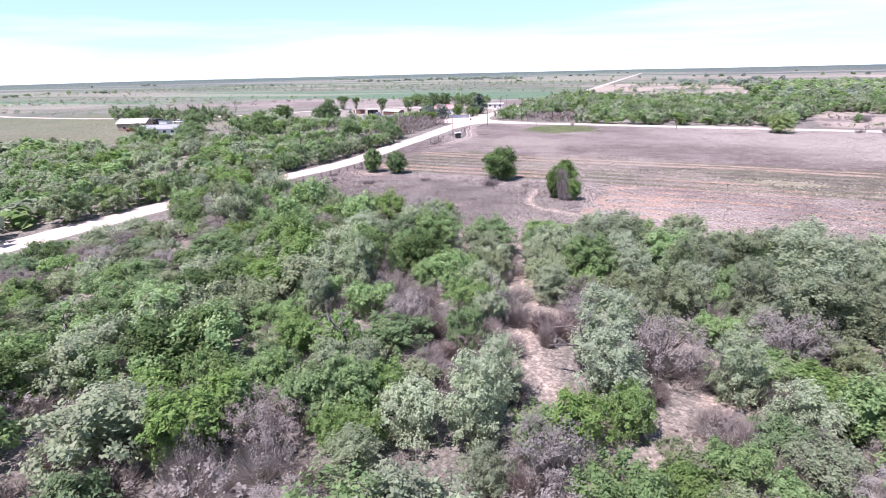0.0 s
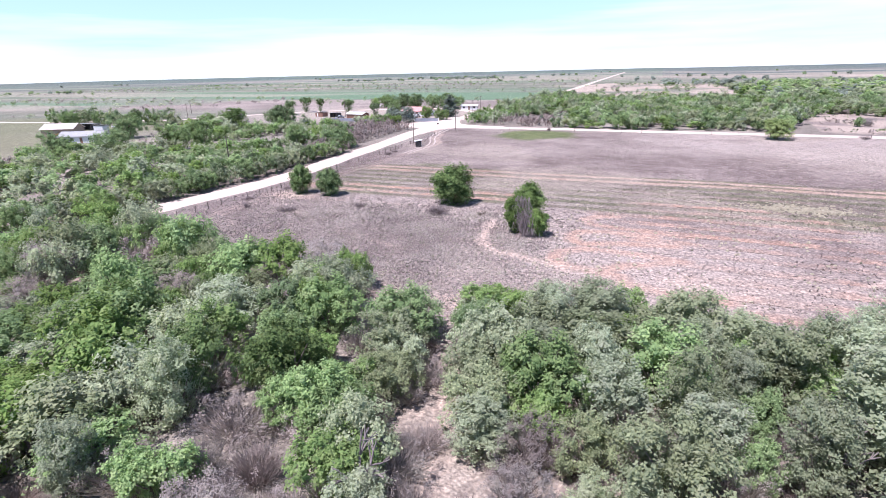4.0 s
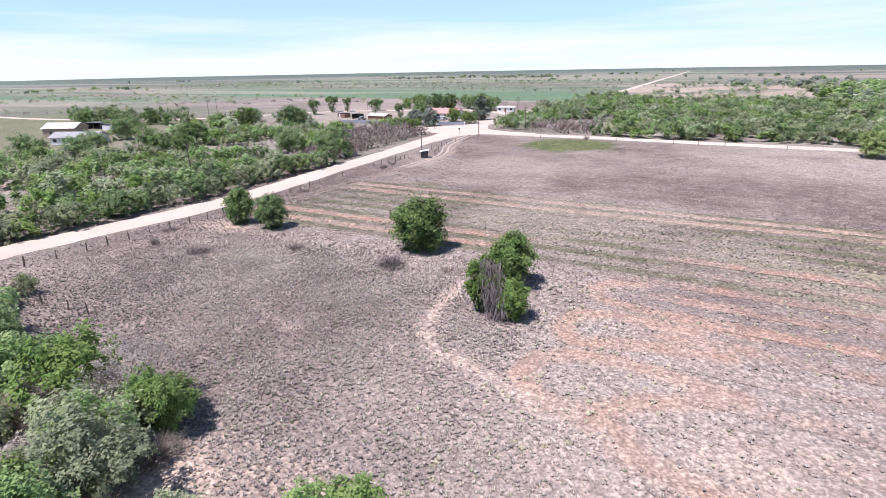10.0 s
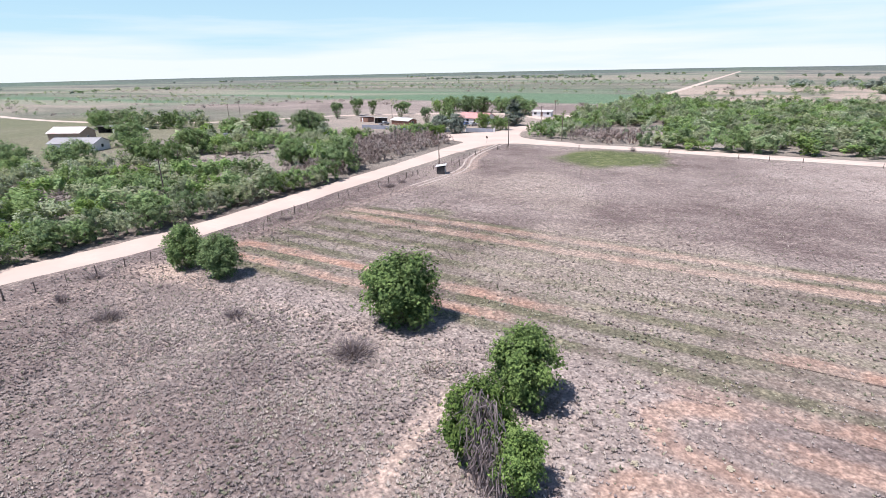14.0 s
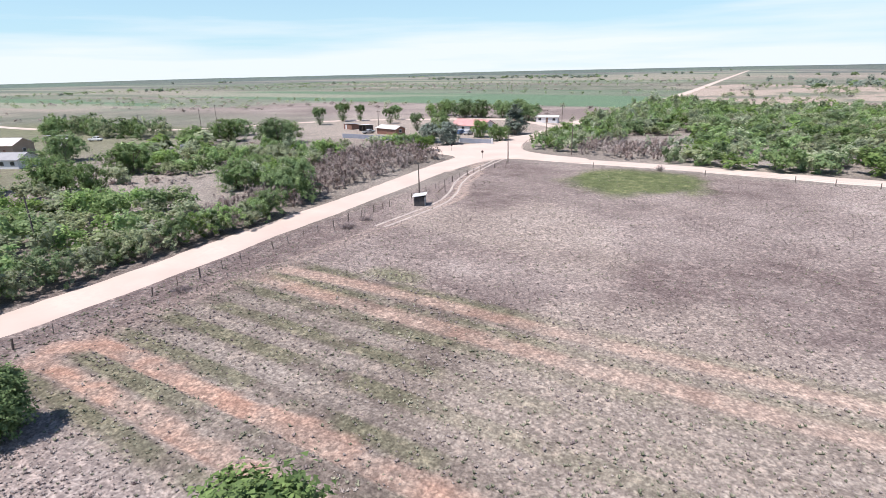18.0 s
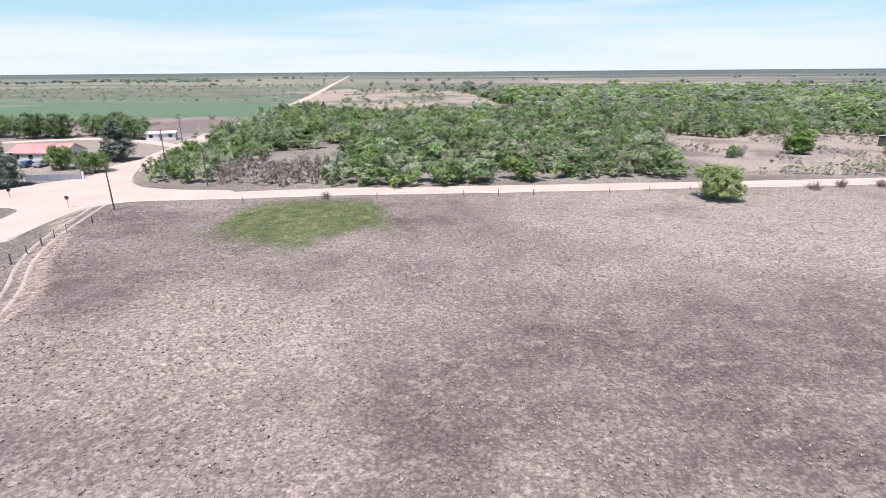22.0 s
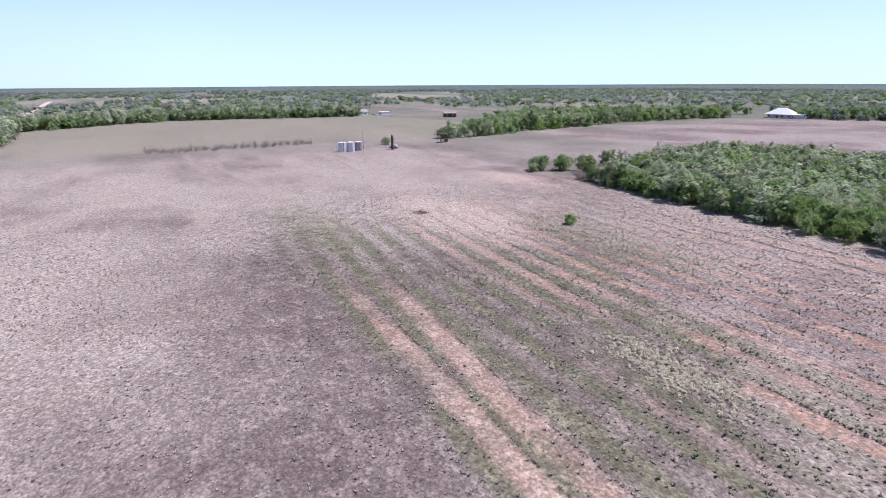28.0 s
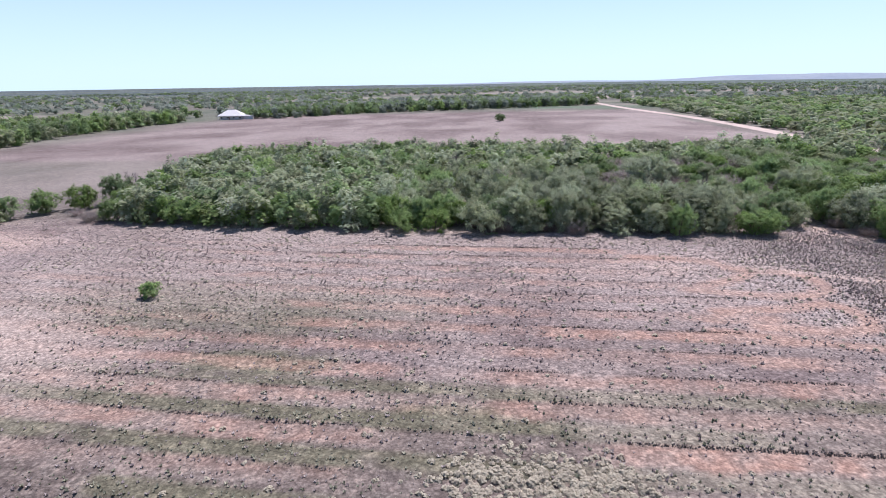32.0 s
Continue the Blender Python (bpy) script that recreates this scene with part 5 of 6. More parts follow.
def vehicle(x, y, rz, colour, label, bed=True):
    v = thing("pickup_truck" if bed else "car", pose(x, y, z_at(x, y), 0, 0, rz), label, "vehicle")
    L = 5.4 if bed else 4.6
    part("body", box(L, 1.85, 0.75, 0, 0, 0.42, 0.12), PAINT[colour], v)
    cab = part("cab", box(1.9 if bed else 2.5, 1.66, 0.68, 0.35 if bed else -0.2, 0, 1.15, 0.18), PAINT[colour], v)
    part("windscreen", box(0.08, 1.35, 0.46, (0.35 + 0.93) if bed else (-0.2 + 1.22), 0, 1.24), GLASS, cab)
    for s in (-1, 1):
        part("side_window", box(1.4, 0.06, 0.42, 0.35 if bed else -0.2, s * 0.82, 1.26), GLASS, cab)
        part("headlight", box(0.08, 0.35, 0.2, L / 2, s * 0.65, 0.75), WHITE_METAL, v)
        for u in (-0.31, 0.31):
            w = part("wheel", rod((u * L, s * 0.98, 0.38), (u * L, s * 0.72, 0.38), 0.38, None, 16), RUBBER, v)
            part("rim", rod((u * L, s * 1.0, 0.38), (u * L, s * 0.95, 0.38), 0.2, None, 12), WIRE, w)
    if bed:
        part("bed", box(1.9, 1.5, 0.1, -1.65, 0, 1.12), RUBBER, v)
    return v


house("farmhouse", "long grey-roofed white house on the lawn", -214.1, 177.4, 26, 17, 8, 2.7, 1.5, WHITE_WALL, GREY_ROOF, 5)
house("barn", "long barn with a rust-streaked white metal roof", -246.8, 190.8, 26, 13.5, 9, 3.6, 1.9, TAN_WALL, RUSTY_METAL, 2, "barn")
shed("carport", "dark open carport with a pale roof", -265.5, 216.1, 10, 9, 6, 2.6, DARK_WALL, GREY_ROOF, True)
shed("storage_shed", "small white storage shed on the lawn", -252.7, 213.5, 10, 5, 4, 2.4, WHITE_WALL, WHITE_METAL)
house("red_roofed_house", "low white house with a faded red roof", -126.7, 311.1, -8, 16, 9, 2.7, 2.0, WHITE_WALL, RED_ROOF, 4)
shed("carport", "white-roofed carport beside the red-roofed house", -138.6, 305.6, -8, 8, 6, 2.6, DARK_WALL, WHITE_METAL, True)
house("long_shed", "rust-brown shed with a white metal roof", -153.6, 289.7, -14, 12, 5, 2.5, 0.9, BROWN_WALL, WHITE_METAL, 1, "shed")
shed("storage_shed", "small dark shed with a white side", -170.7, 294.6, -14, 5, 4, 2.5, DARK_WALL, WHITE_METAL, True)
shed("storage_shed", "low brown lean-to behind the sheds", -183.4, 299.7, -14, 6, 4, 2.2, BROWN_WALL, GREY_ROOF)
house("mobile_home", "small white mobile home beside the north road", -111.4, 356.6, 8, 10, 4, 2.6, 0.5, WHITE_WALL, WHITE_METAL, 3, "mobile home")
def hipped_house(name, label, x, y, rz, L, W, H, R, walls, roof, windows=4):
    """A square-set house under a hipped roof that reaches out over a porch."""
    h = thing(name, pose(x, y, z_at(x, y), 0, 0, rz), label, "house")
    part("wall", box(L - 3, W - 3, H + 0.2, 0, 0, -0.2), walls, h)
    over, ridge = 0.6, 0.28 * L
    eave = [(-L / 2 - over, -W / 2 - over), (L / 2 + over, -W / 2 - over), (L / 2 + over, W / 2 + over), (-L / 2 - over, W / 2 + over)]
    for k in range(4):
        bm = bmesh.new()
        a, b = eave[k], eave[(k + 1) % 4]
        top = [(ridge / 2, 0), (-ridge / 2, 0)] if k == 0 else [(-ridge / 2, 0), (ridge / 2, 0)] if k == 2 else [((1 if k == 1 else -1) * ridge / 2, 0)]
        ring = [(*a, H), (*b, H)] + [(*p, H + R) for p in top]
        lo, hi = [bm.verts.new(p) for p in ring], [bm.verts.new((p[0], p[1], p[2] + 0.14)) for p in ring]
        bm.faces.new(lo[::-1])
        bm.faces.new(hi)
        for j in range(len(ring)):
            bm.faces.new((lo[j - 1], lo[j], hi[j], hi[j - 1]))
        bmesh.ops.recalc_face_normals(bm, faces=bm.faces[:])
        part("roof", bm, roof, h)
    part("ridge_cap", box(ridge + 0.4, 0.4, 0.12, 0, 0, H + R + 0.1), roof, h)
    for u in np.linspace(-L / 2 + 0.3, L / 2 - 0.3, 6):
        for v in (-1, 1):
            part("porch_post", box(0.18, 0.18, H + 0.05, float(u), v * (W / 2 - 0.2), 0), walls, h)
    for side in (-1, 1):
        for k in range(windows):
            window(h, -L / 2 + 2.5 + (L - 5) * k / (windows - 1), side * (W - 3) / 2, 1.0, 1.3, 1.1, 0)
    part("door", box(1.0, 0.14, 2.05, 1.2, (W - 3) / 2, 0.05), BROWN_WALL, h)
    return h


hipped_house("white_roofed_house", "large house with a bright white hipped metal roof", 243.5, -259, 12, 19, 15, 2.8, 4.6, WHITE_WALL, WHITE_METAL)
shed("outbuilding", "low white outbuilding beside the large house", 230.5, -259.5, 12, 7, 4, 2.6, WHITE_WALL, WHITE_METAL)
house("cabin", "dark cabin with a pale roof at the wood's edge", 392.7, -48.5, 70, 10, 6, 3.2, 1.2, DARK_WALL, TAN_WALL, 2, "cabin")
house("farm_shed", "white-walled farm shed with a grey metal roof", 454.4, 6.1, 100, 11, 7, 3.4, 1.6, WHITE_WALL, GREY_ROOF, 2, "shed")
shed("stable", "long low white stable beyond the pale field", 456.6, -17.5, 95, 9, 5, 2.1, WHITE_WALL, WHITE_METAL, True)
shed("roadside_shed", "small dark box shed with a white sheet roof", -75.3, 194, 115, 2.3, 2.0, 1.75, DARK_WALL, WHITE_METAL, False, 0.3, WHITE_WALL)
shed("hunting_blind", "dark boarded blind with a pale roof in the clearing", 146.2, 311.3, 20, 4.0, 3.0, 3.4, DARK_WALL, WHITE_METAL, True)
vehicle(-256.7, 225.4, 30, "white", "white pickup truck parked on the lawn")
vehicle(-194.6, 223.2, 150, "silver", "silver pickup truck among the trees")
vehicle(-125.6, 298.6, 80, "blue", "blue car parked before the red-roofed house", False)
vehicle(-122.1, 298.6, 85, "silver", "silver car parked before the red-roofed house", False)
vehicle(-163.7, 287.6, 70, "silver", "silver pickup truck beside the sheds")
vehicle(-241.5, 183.9, 60, "red", "red farm truck beside the barn")
vehicle(452.1, -5.9, 20, "white", "white pickup truck by the farm shed")

low_wall = thing("low_wall", pose(-142, 272.4, z_at(-142, 272.4), 0, 0, 0), "low blue-grey block wall before the sheds", "wall")
for k in range(15):
    part("panel", box(3.0, 0.2, 1.7, -21 + 3.05 * k, 0, -0.1, 0.02), BLUE_GREY, low_wall)
yard_wall = thing("yard_wall", pose(-107.6, 277.2, z_at(-107.6, 277.2), 0, 0, 1), "low blue-grey block wall at the yard's edge", "wall")
for k in range(5):
    part("panel", box(2.4, 0.2, 1.7, -4.9 + 2.45 * k, 0, -0.1, 0.02), BLUE_GREY, yard_wall)
for k in range(2):
    part("gate_pillar", box(0.45, 0.45, 2.1, -6.4 + 12.9 * k, 0, -0.1, 0.03), WHITE_WALL, yard_wall)


# ---- poles, signs, fences ----
def pole(x, y, h, label, arms=1, lean=0.0):
    p = thing("utility_pole", pose(x, y, z_at(x, y), lean, 0, 10), label, "pole", "utility poles")
    part("shaft", rod((0, 0, -0.3), (0, 0, h), 0.16, 0.1, 10), POST, p)
    for k in range(arms):
        a = part("crossarm", box(2.0, 0.1, 0.12, 0, 0.12, h - 0.5 - 0.7 * k), POST, p)
        for u in (-0.85, 0.0, 0.85):
            part("insulator", rod((u, 0.12, h - 0.38 - 0.7 * k), (u, 0.12, h - 0.18 - 0.7 * k), 0.05, 0.03, 8), WHITE_METAL, a)


pole(-80.1, 200.9, 7.0, "dark bare wooden pole behind the roadside shed", 0)
pole(-80.6, 245.9, 8.8, "dark wooden utility pole at the field's corner", 0, 2)
for x, y, h in ((-110.3, 142.7, 8.6), (-92.7, 306.3, 8.8), (-101.6, 348.5, 8.8), (-69.5, 266.7, 8.6), (-166.8, 298.6, 8.6), (-267.9, 282.4, 8.6), (-292.8, 310.1, 8.6), (-263.6, 248.5, 8.6)):
    pole(x, y, h, "dark wooden utility pole among the brush", 1)


def road_sign(x, y, rz, label):
    s = thing("road_sign", pose(x, y, z_at(x, y), 0, 0, rz), label, "sign")
    part("post", rod((0, 0, -0.2), (0, 0, 2.4), 0.05, None, 8), WIRE, s)
    bm = bmesh.new()
    bmesh.ops.create_cone(bm, cap_ends=True, segments=8, radius1=0.4, radius2=0.4, depth=0.04, matrix=pose(0, -0.07, 2.2, 90, 0, 0))
    part("plate", bm, OLD_STEEL, s)


road_sign(-89.6, 247.9, 0, "dark back of an eight-sided road sign")
road_sign(-105.1, 256.6, 60, "pale-edged road sign at the yard turn-in")


def post_mesh(r, h):
    bm = rod((0, 0, -0.2), (0, 0, h), r, r * 0.85, 7)
    me = bpy.data.meshes.new("post")
    bm.to_mesh(me)
    bm.free()
    me.materials.append(POST)
    return me


def fence(line, gap, label, seed, skip=0.0):
    """Posts of uneven lean with three strands of wire."""
    rng = random.Random(seed)
    f = thing("wire_fence", Matrix.Identity(4), label, "fence")
    kinds = [post_mesh(0.09, 1.3), post_mesh(0.05, 1.35), post_mesh(0.12, 1.4)]
    pts = smooth_line(line, gap)
    tops = []
    for p in pts:
        z = z_at(p.x, p.y)
        tops.append(Vector((p.x, p.y, z)))
        if rng.random() < skip:
            continue
        o = new("post", kinds[rng.choice((0, 0, 1, 2))])
        o.parent = f
        o.matrix_basis = pose(p.x, p.y, z, rng.uniform(-5, 5), rng.uniform(-5, 5), rng.uniform(0, 360)) @ Matrix.Diagonal((1, 1, rng.uniform(0.85, 1.1), 1))
    for h in (0.45, 0.8, 1.15):
        bm = bmesh.new()
        for a, b in zip(tops, tops[1:]):
            rod(a + Vector((0.06, 0, h)), b + Vector((0.06, 0, h)), 0.012, None, 3, bm)
        part("wire", bm, WIRE, f)


fence([(-82.3, 83.5), (-80, 99.7), (-78.2, 123.3), (-79.1, 148.1), (-79.9, 167.4), (-79.7, 190)], 3.2, "leaning wooden posts with wire beside the dirt road", 3, 0.08)
fence([(-80.1, 198), (-81, 216), (-81.8, 231.6), (-78.6, 240)], 3.6, "wooden posts with wire towards the crossroads", 4, 0.05)
fence([(-78.6, 240.9), (-57.7, 249.1), (-19.8, 250), (37.6, 249.5), (117.6, 249.7), (198.4, 250.3)], 8.0, "sparse posts with wire along the east road", 5, 0.25)
fence([(-82.2, 85.5), (-69.8, 85.6), (-57.8, 86.6)], 4.0, "short post-and-wire fence at the wood's edge", 6, 0.0)
brace = thing("fence_brace", pose(-76.7, 205.7, z_at(-76.7, 205.7), 0, 0, 20), "two leaning grey brace posts of the fence", "fence")
part("post", rod((0, 0, -0.2), (0, 0, 1.7), 0.1, 0.09, 8), POST, brace)
part("strut", rod((-1.6, 0, 0), (0, 0, 1.4), 0.07, 0.06, 8), POST, brace)


# ---- oil field ----
def tank(x, y, h, r, label, paint):
    t = thing("oil_tank", pose(x, y, z_at(x, y)), label, "tank", "oil tanks")
    body = part("shell", rod((0, 0, 0), (0, 0, h), r, None, 40), paint, t)
    part("lid", rod((0, 0, h), (0, 0, h + 0.35), r + 0.04, 0.25, 40), WHITE_METAL, t)
    for z in (0.06, h * 0.33, h * 0.66, h - 0.1):
        part("band", rod((0, 0, z), (0, 0, z + 0.07), r + 0.03, None, 40), TANK_STEEL, body)
    part("hatch", rod((r * 0.5, 0, h + 0.15), (r * 0.5, 0, h + 0.45), 0.3, None, 12), OLD_STEEL, t)
    part("pipe", rod((-r - 0.1, 0, 0.3), (-r - 0.1, 0, h + 0.2), 0.06, None, 8), OLD_STEEL, t)


for x, y, h, lab in ((213.7, 104, 3.9, "pale blue-grey steel oil tank at the row's end"), (213.2, 100.5, 3.9, "pale blue-grey steel oil tank in a row of three"), (214.5, 96.6, 3.7, "dull grey steel oil tank in a row of three")):
    tank(x, y, h, 1.65, lab, DULL_TANK if h < 3.8 else TANK_STEEL)
walkway = thing("tank_walkway", pose(216.4, 100.5, z_at(216.4, 100.5)), "narrow white steel catwalk behind the tanks", "walkway")
part("deck", box(0.6, 10.6, 0.08, 0, 0, 3.4), WHITE_METAL, walkway)
for v in (-5.1, 5.1):
    part("leg", box(0.14, 0.14, 3.4, 0, v, 0), WHITE_METAL, walkway)
vent = thing("vent_mast", pose(218.6, 92.9, z_at(218.6, 92.9)), "thin dark vent mast behind the tanks", "mast")
part("shaft", rod((0, 0, 0), (0, 0, 7.5), 0.09, 0.06, 8), OLD_STEEL, vent)
treater = thing("heater_treater", pose(210.8, 82.6, z_at(210.8, 82.6)), "tall narrow dark steel treater vessel", "vessel")
part("vessel", rod((0, 0, 0.3), (0, 0, 5.6), 0.55, None, 20), OLD_STEEL, treater)
part("dome", rod((0, 0, 5.6), (0, 0, 5.95), 0.55, 0.15, 20), OLD_STEEL, treater)
part("skirt", rod((0, 0, 0), (0, 0, 0.3), 0.65, None, 20), OLD_STEEL, treater)
part("stack", rod((0.75, 0, 0.8), (0.75, 0, 6.4), 0.12, None, 10), OLD_STEEL, treater)
skid = thing("separator_skid", pose(215.3, 80, z_at(215.3, 80), 0, 0, 15), "white and dark horizontal separator on a skid", "vessel")
part("frame", box(4.6, 1.8, 0.3, 0, 0, 0, 0.03), OLD_STEEL, skid)
part("vessel", rod((-2, 0, 1.3), (2, 0, 1.3), 0.6, None, 20), WHITE_METAL, skid)
for u in (-1.4, 1.4):
    part("saddle", box(0.3, 1.0, 0.7, u, 0, 0.3), OLD_STEEL, skid)
jack = thing("pump_jack", pose(224.5, 50.6, z_at(224.5, 50.6), 0, 0, 100), "small rusty dark pump jack at rest", "pump jack")
part("skid", box(6.2, 1.3, 0.35, 0, 0, 0, 0.03), OLD_STEEL, jack)
for s in (-0.6, 0.6):
    part("post", rod((-0.9, s, 0.3), (0, 0.1 * s, 4.0), 0.17, 0.13, 8), OLD_STEEL, jack)
    part("post", rod((0.9, s, 0.3), (0, 0.1 * s, 4.0), 0.17, 0.13, 8), OLD_STEEL, jack)
    part("pitman_arm", rod((-2.2, s, 1.2), (-2.3, s * 0.5, 3.9), 0.07, None, 8), OLD_STEEL, jack)
    part("counterweight", box(0.9, 0.2, 0.9, -2.6, s * 1.15, 0.9, 0.05), OLD_STEEL, jack)
part("walking_beam", rod((-2.5, 0, 4.0), (2.6, 0, 4.35), 0.32, 0.26, 4), OLD_STEEL, jack)
bm = rod((2.6, -0.12, 4.1), (2.6, 0.12, 4.1), 0.75, None, 14)
part("horse_head", bm, OLD_STEEL, jack)
part("gearbox", box(1.2, 0.9, 1.0, -2.2, 0, 0.35, 0.05), OLD_STEEL, jack)
part("motor", box(0.9, 0.8, 0.8, -3.0, 0, 0.35, 0.05), PAINT["red"], jack)
part("polished_rod", rod((3.2, 0, 0), (3.2, 0, 3.9), 0.05, None, 6), OLD_STEEL, jack)

# horizon ridge; its blue-grey is the haze of distance, given as base colour
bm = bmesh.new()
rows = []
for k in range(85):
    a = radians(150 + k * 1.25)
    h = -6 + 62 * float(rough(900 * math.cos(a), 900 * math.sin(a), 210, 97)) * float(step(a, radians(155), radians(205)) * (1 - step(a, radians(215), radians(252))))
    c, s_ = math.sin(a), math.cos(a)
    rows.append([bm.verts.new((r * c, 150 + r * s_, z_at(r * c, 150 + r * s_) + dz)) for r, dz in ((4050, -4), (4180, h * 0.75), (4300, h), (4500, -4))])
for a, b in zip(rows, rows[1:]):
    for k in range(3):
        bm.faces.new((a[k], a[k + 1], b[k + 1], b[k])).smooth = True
tagged(part("backdrop_hills", bm, surface("haze_blue_hills", (0.25, 0.3, 0.36), (0.3, 0.34, 0.38), 0.004, 0.03, 0.95, 0, 0.0, (0.24, 0.28, 0.33)), None), "low horizon hills with haze blue-grey in their colour", "hills", kind="structure")

tower = thing("water_tower", pose(1480, 1190, z_at(1480, 1190)), "far grey water tower on the horizon", "tower")
tower.scale = (0.42, 0.42, 0.42)
part("bowl", rod((0, 0, 24), (0, 0, 33), 9, 9, 24), TANK_STEEL, tower)
part("cap", rod((0, 0, 33), (0, 0, 36), 9, 1, 24), TANK_STEEL, tower)
for a in range(0, 360, 60):
    c, s = math.cos(radians(a)), math.sin(radians(a))
    part("leg", rod((11 * c, 11 * s, 0), (8 * c, 8 * s, 24), 0.9, 0.8, 8), TANK_STEEL, tower)


# ---- trees round the houses and along the roads ----
for kind, x, y, w, h, lab in (
        ("juniper", -123.2, 272, 1.3, 1.15, "broad bluish grey-green juniper before the house yard"), ("juniper", -114.4, 270.4, 1.45, 1.25, "broad bluish grey-green juniper before the house yard"), ("hackberry", -118.7, 252.6, 1.16, 1.15, "round green bush at the crossroads corner"), ("hackberry", -112.6, 252.7, 1.1, 1.05, "round green bush at the crossroads corner"),
        ("hackberry", -113.4, 292.5, 1.1, 1.3, "bright green tree over the yard wall"), ("oak", -103, 286.5, 1.15, 1.2, "dark green spreading tree at the road's corner"), ("cedar", -105.6, 306.5, 2.3, 1.55, "tall dark cedar beside the north road"), ("hackberry", -136, 300.5, 1.3, 1.65, "large bright green tree before the red-roofed house"),
        ("oak", -122, 357.3, 1.9, 1.9, "large dark green oak behind the house"), ("oak", -178.8, 375.2, 1.7, 1.8, "large dark green oak behind the house"), ("oak", -163.4, 370, 1.9, 1.75, "large dark green oak behind the house"), ("oak", -153.1, 369.5, 1.9, 1.7, "large dark green oak behind the house"), ("oak", -143.1, 373.3, 1.7, 1.8, "large dark green oak behind the house"),
        ("oak", -131.5, 366, 1.9, 1.8, "large dark green oak behind the house"), ("hackberry", -184.1, 367.4, 1.0, 1.4, "small bright green tree behind the yard"), ("yard", -181.7, 326.7, 1.0, 1.4, "thin grey-green yard tree"), ("yard", -150.3, 303.9, 1.0, 1.3, "thin grey-green yard tree"),
        ("yard", -211.7, 309, 1.2, 1.5, "round green yard tree on a bare trunk"), ("yard", -214.3, 329, 1.4, 1.7, "round green yard tree on a bare trunk"), ("yard", -206.8, 334, 0.85, 1.5, "round green yard tree on a bare trunk"), ("yard", -191.4, 345, 1.2, 1.3, "thin grey-green yard tree")):
    plant(kind, x, y, w, h, None, None, lab)
for kind, x, y, w, h, lab in (
        ("oak", -206, 190, 2.0, 1.7, "broad dark oak shading the grey-roofed house"), ("oak", -186, 145, 1.7, 1.45, "round dark oak alone on the lawn"), ("oak", -170, 154, 1.8, 1.65, "round dark oak at the lawn's edge"), ("oak", -155, 164, 1.85, 1.7, "round dark oak at the lawn's edge"), ("oak", -164.5, 188, 1.7, 1.5, "round dark oak at the lawn's edge"), ("oak", -287, 224, 1.5, 1.5, "dark green oak behind the barn"), ("oak", -208.5, 237, 1.4, 1.35, "dark green oak on the lawn"),
        ("oak", -212, 263, 1.6, 1.3, "dark green oak on the lawn"), ("oak", -175, 251, 2.1, 1.7, "broad green oak in the dry brush"), ("oak", -120.2, 187, 1.25, 1.3, "round green oak in the dry brush"), ("oak", -144.5, 168, 1.15, 1.35, "round green oak in the dry brush"), ("oak", -164.5, 239, 2.0, 1.9, "broad green oak in the dry brush"), ("oak", -199, 246, 2.0, 1.6, "broad green oak on the lawn"),
        ("oak", -101, 186.5, 1.6, 1.6, "dark green oak beside the dirt road"), ("hackberry", -120.5, 192, 0.75, 1.0, "small green tree in the dry brush"), ("hackberry", -133, 205, 1.0, 1.0, "green tree in the dry brush"), ("mesquite", -142, 218, 1.2, 1.0, "spreading mesquite in the dry brush"), ("mesquite", -218.5, 132.2, 0.6, 0.7, "small olive tree alone on the lawn")):
    plant(kind, x, y, w, h, None, None, lab)
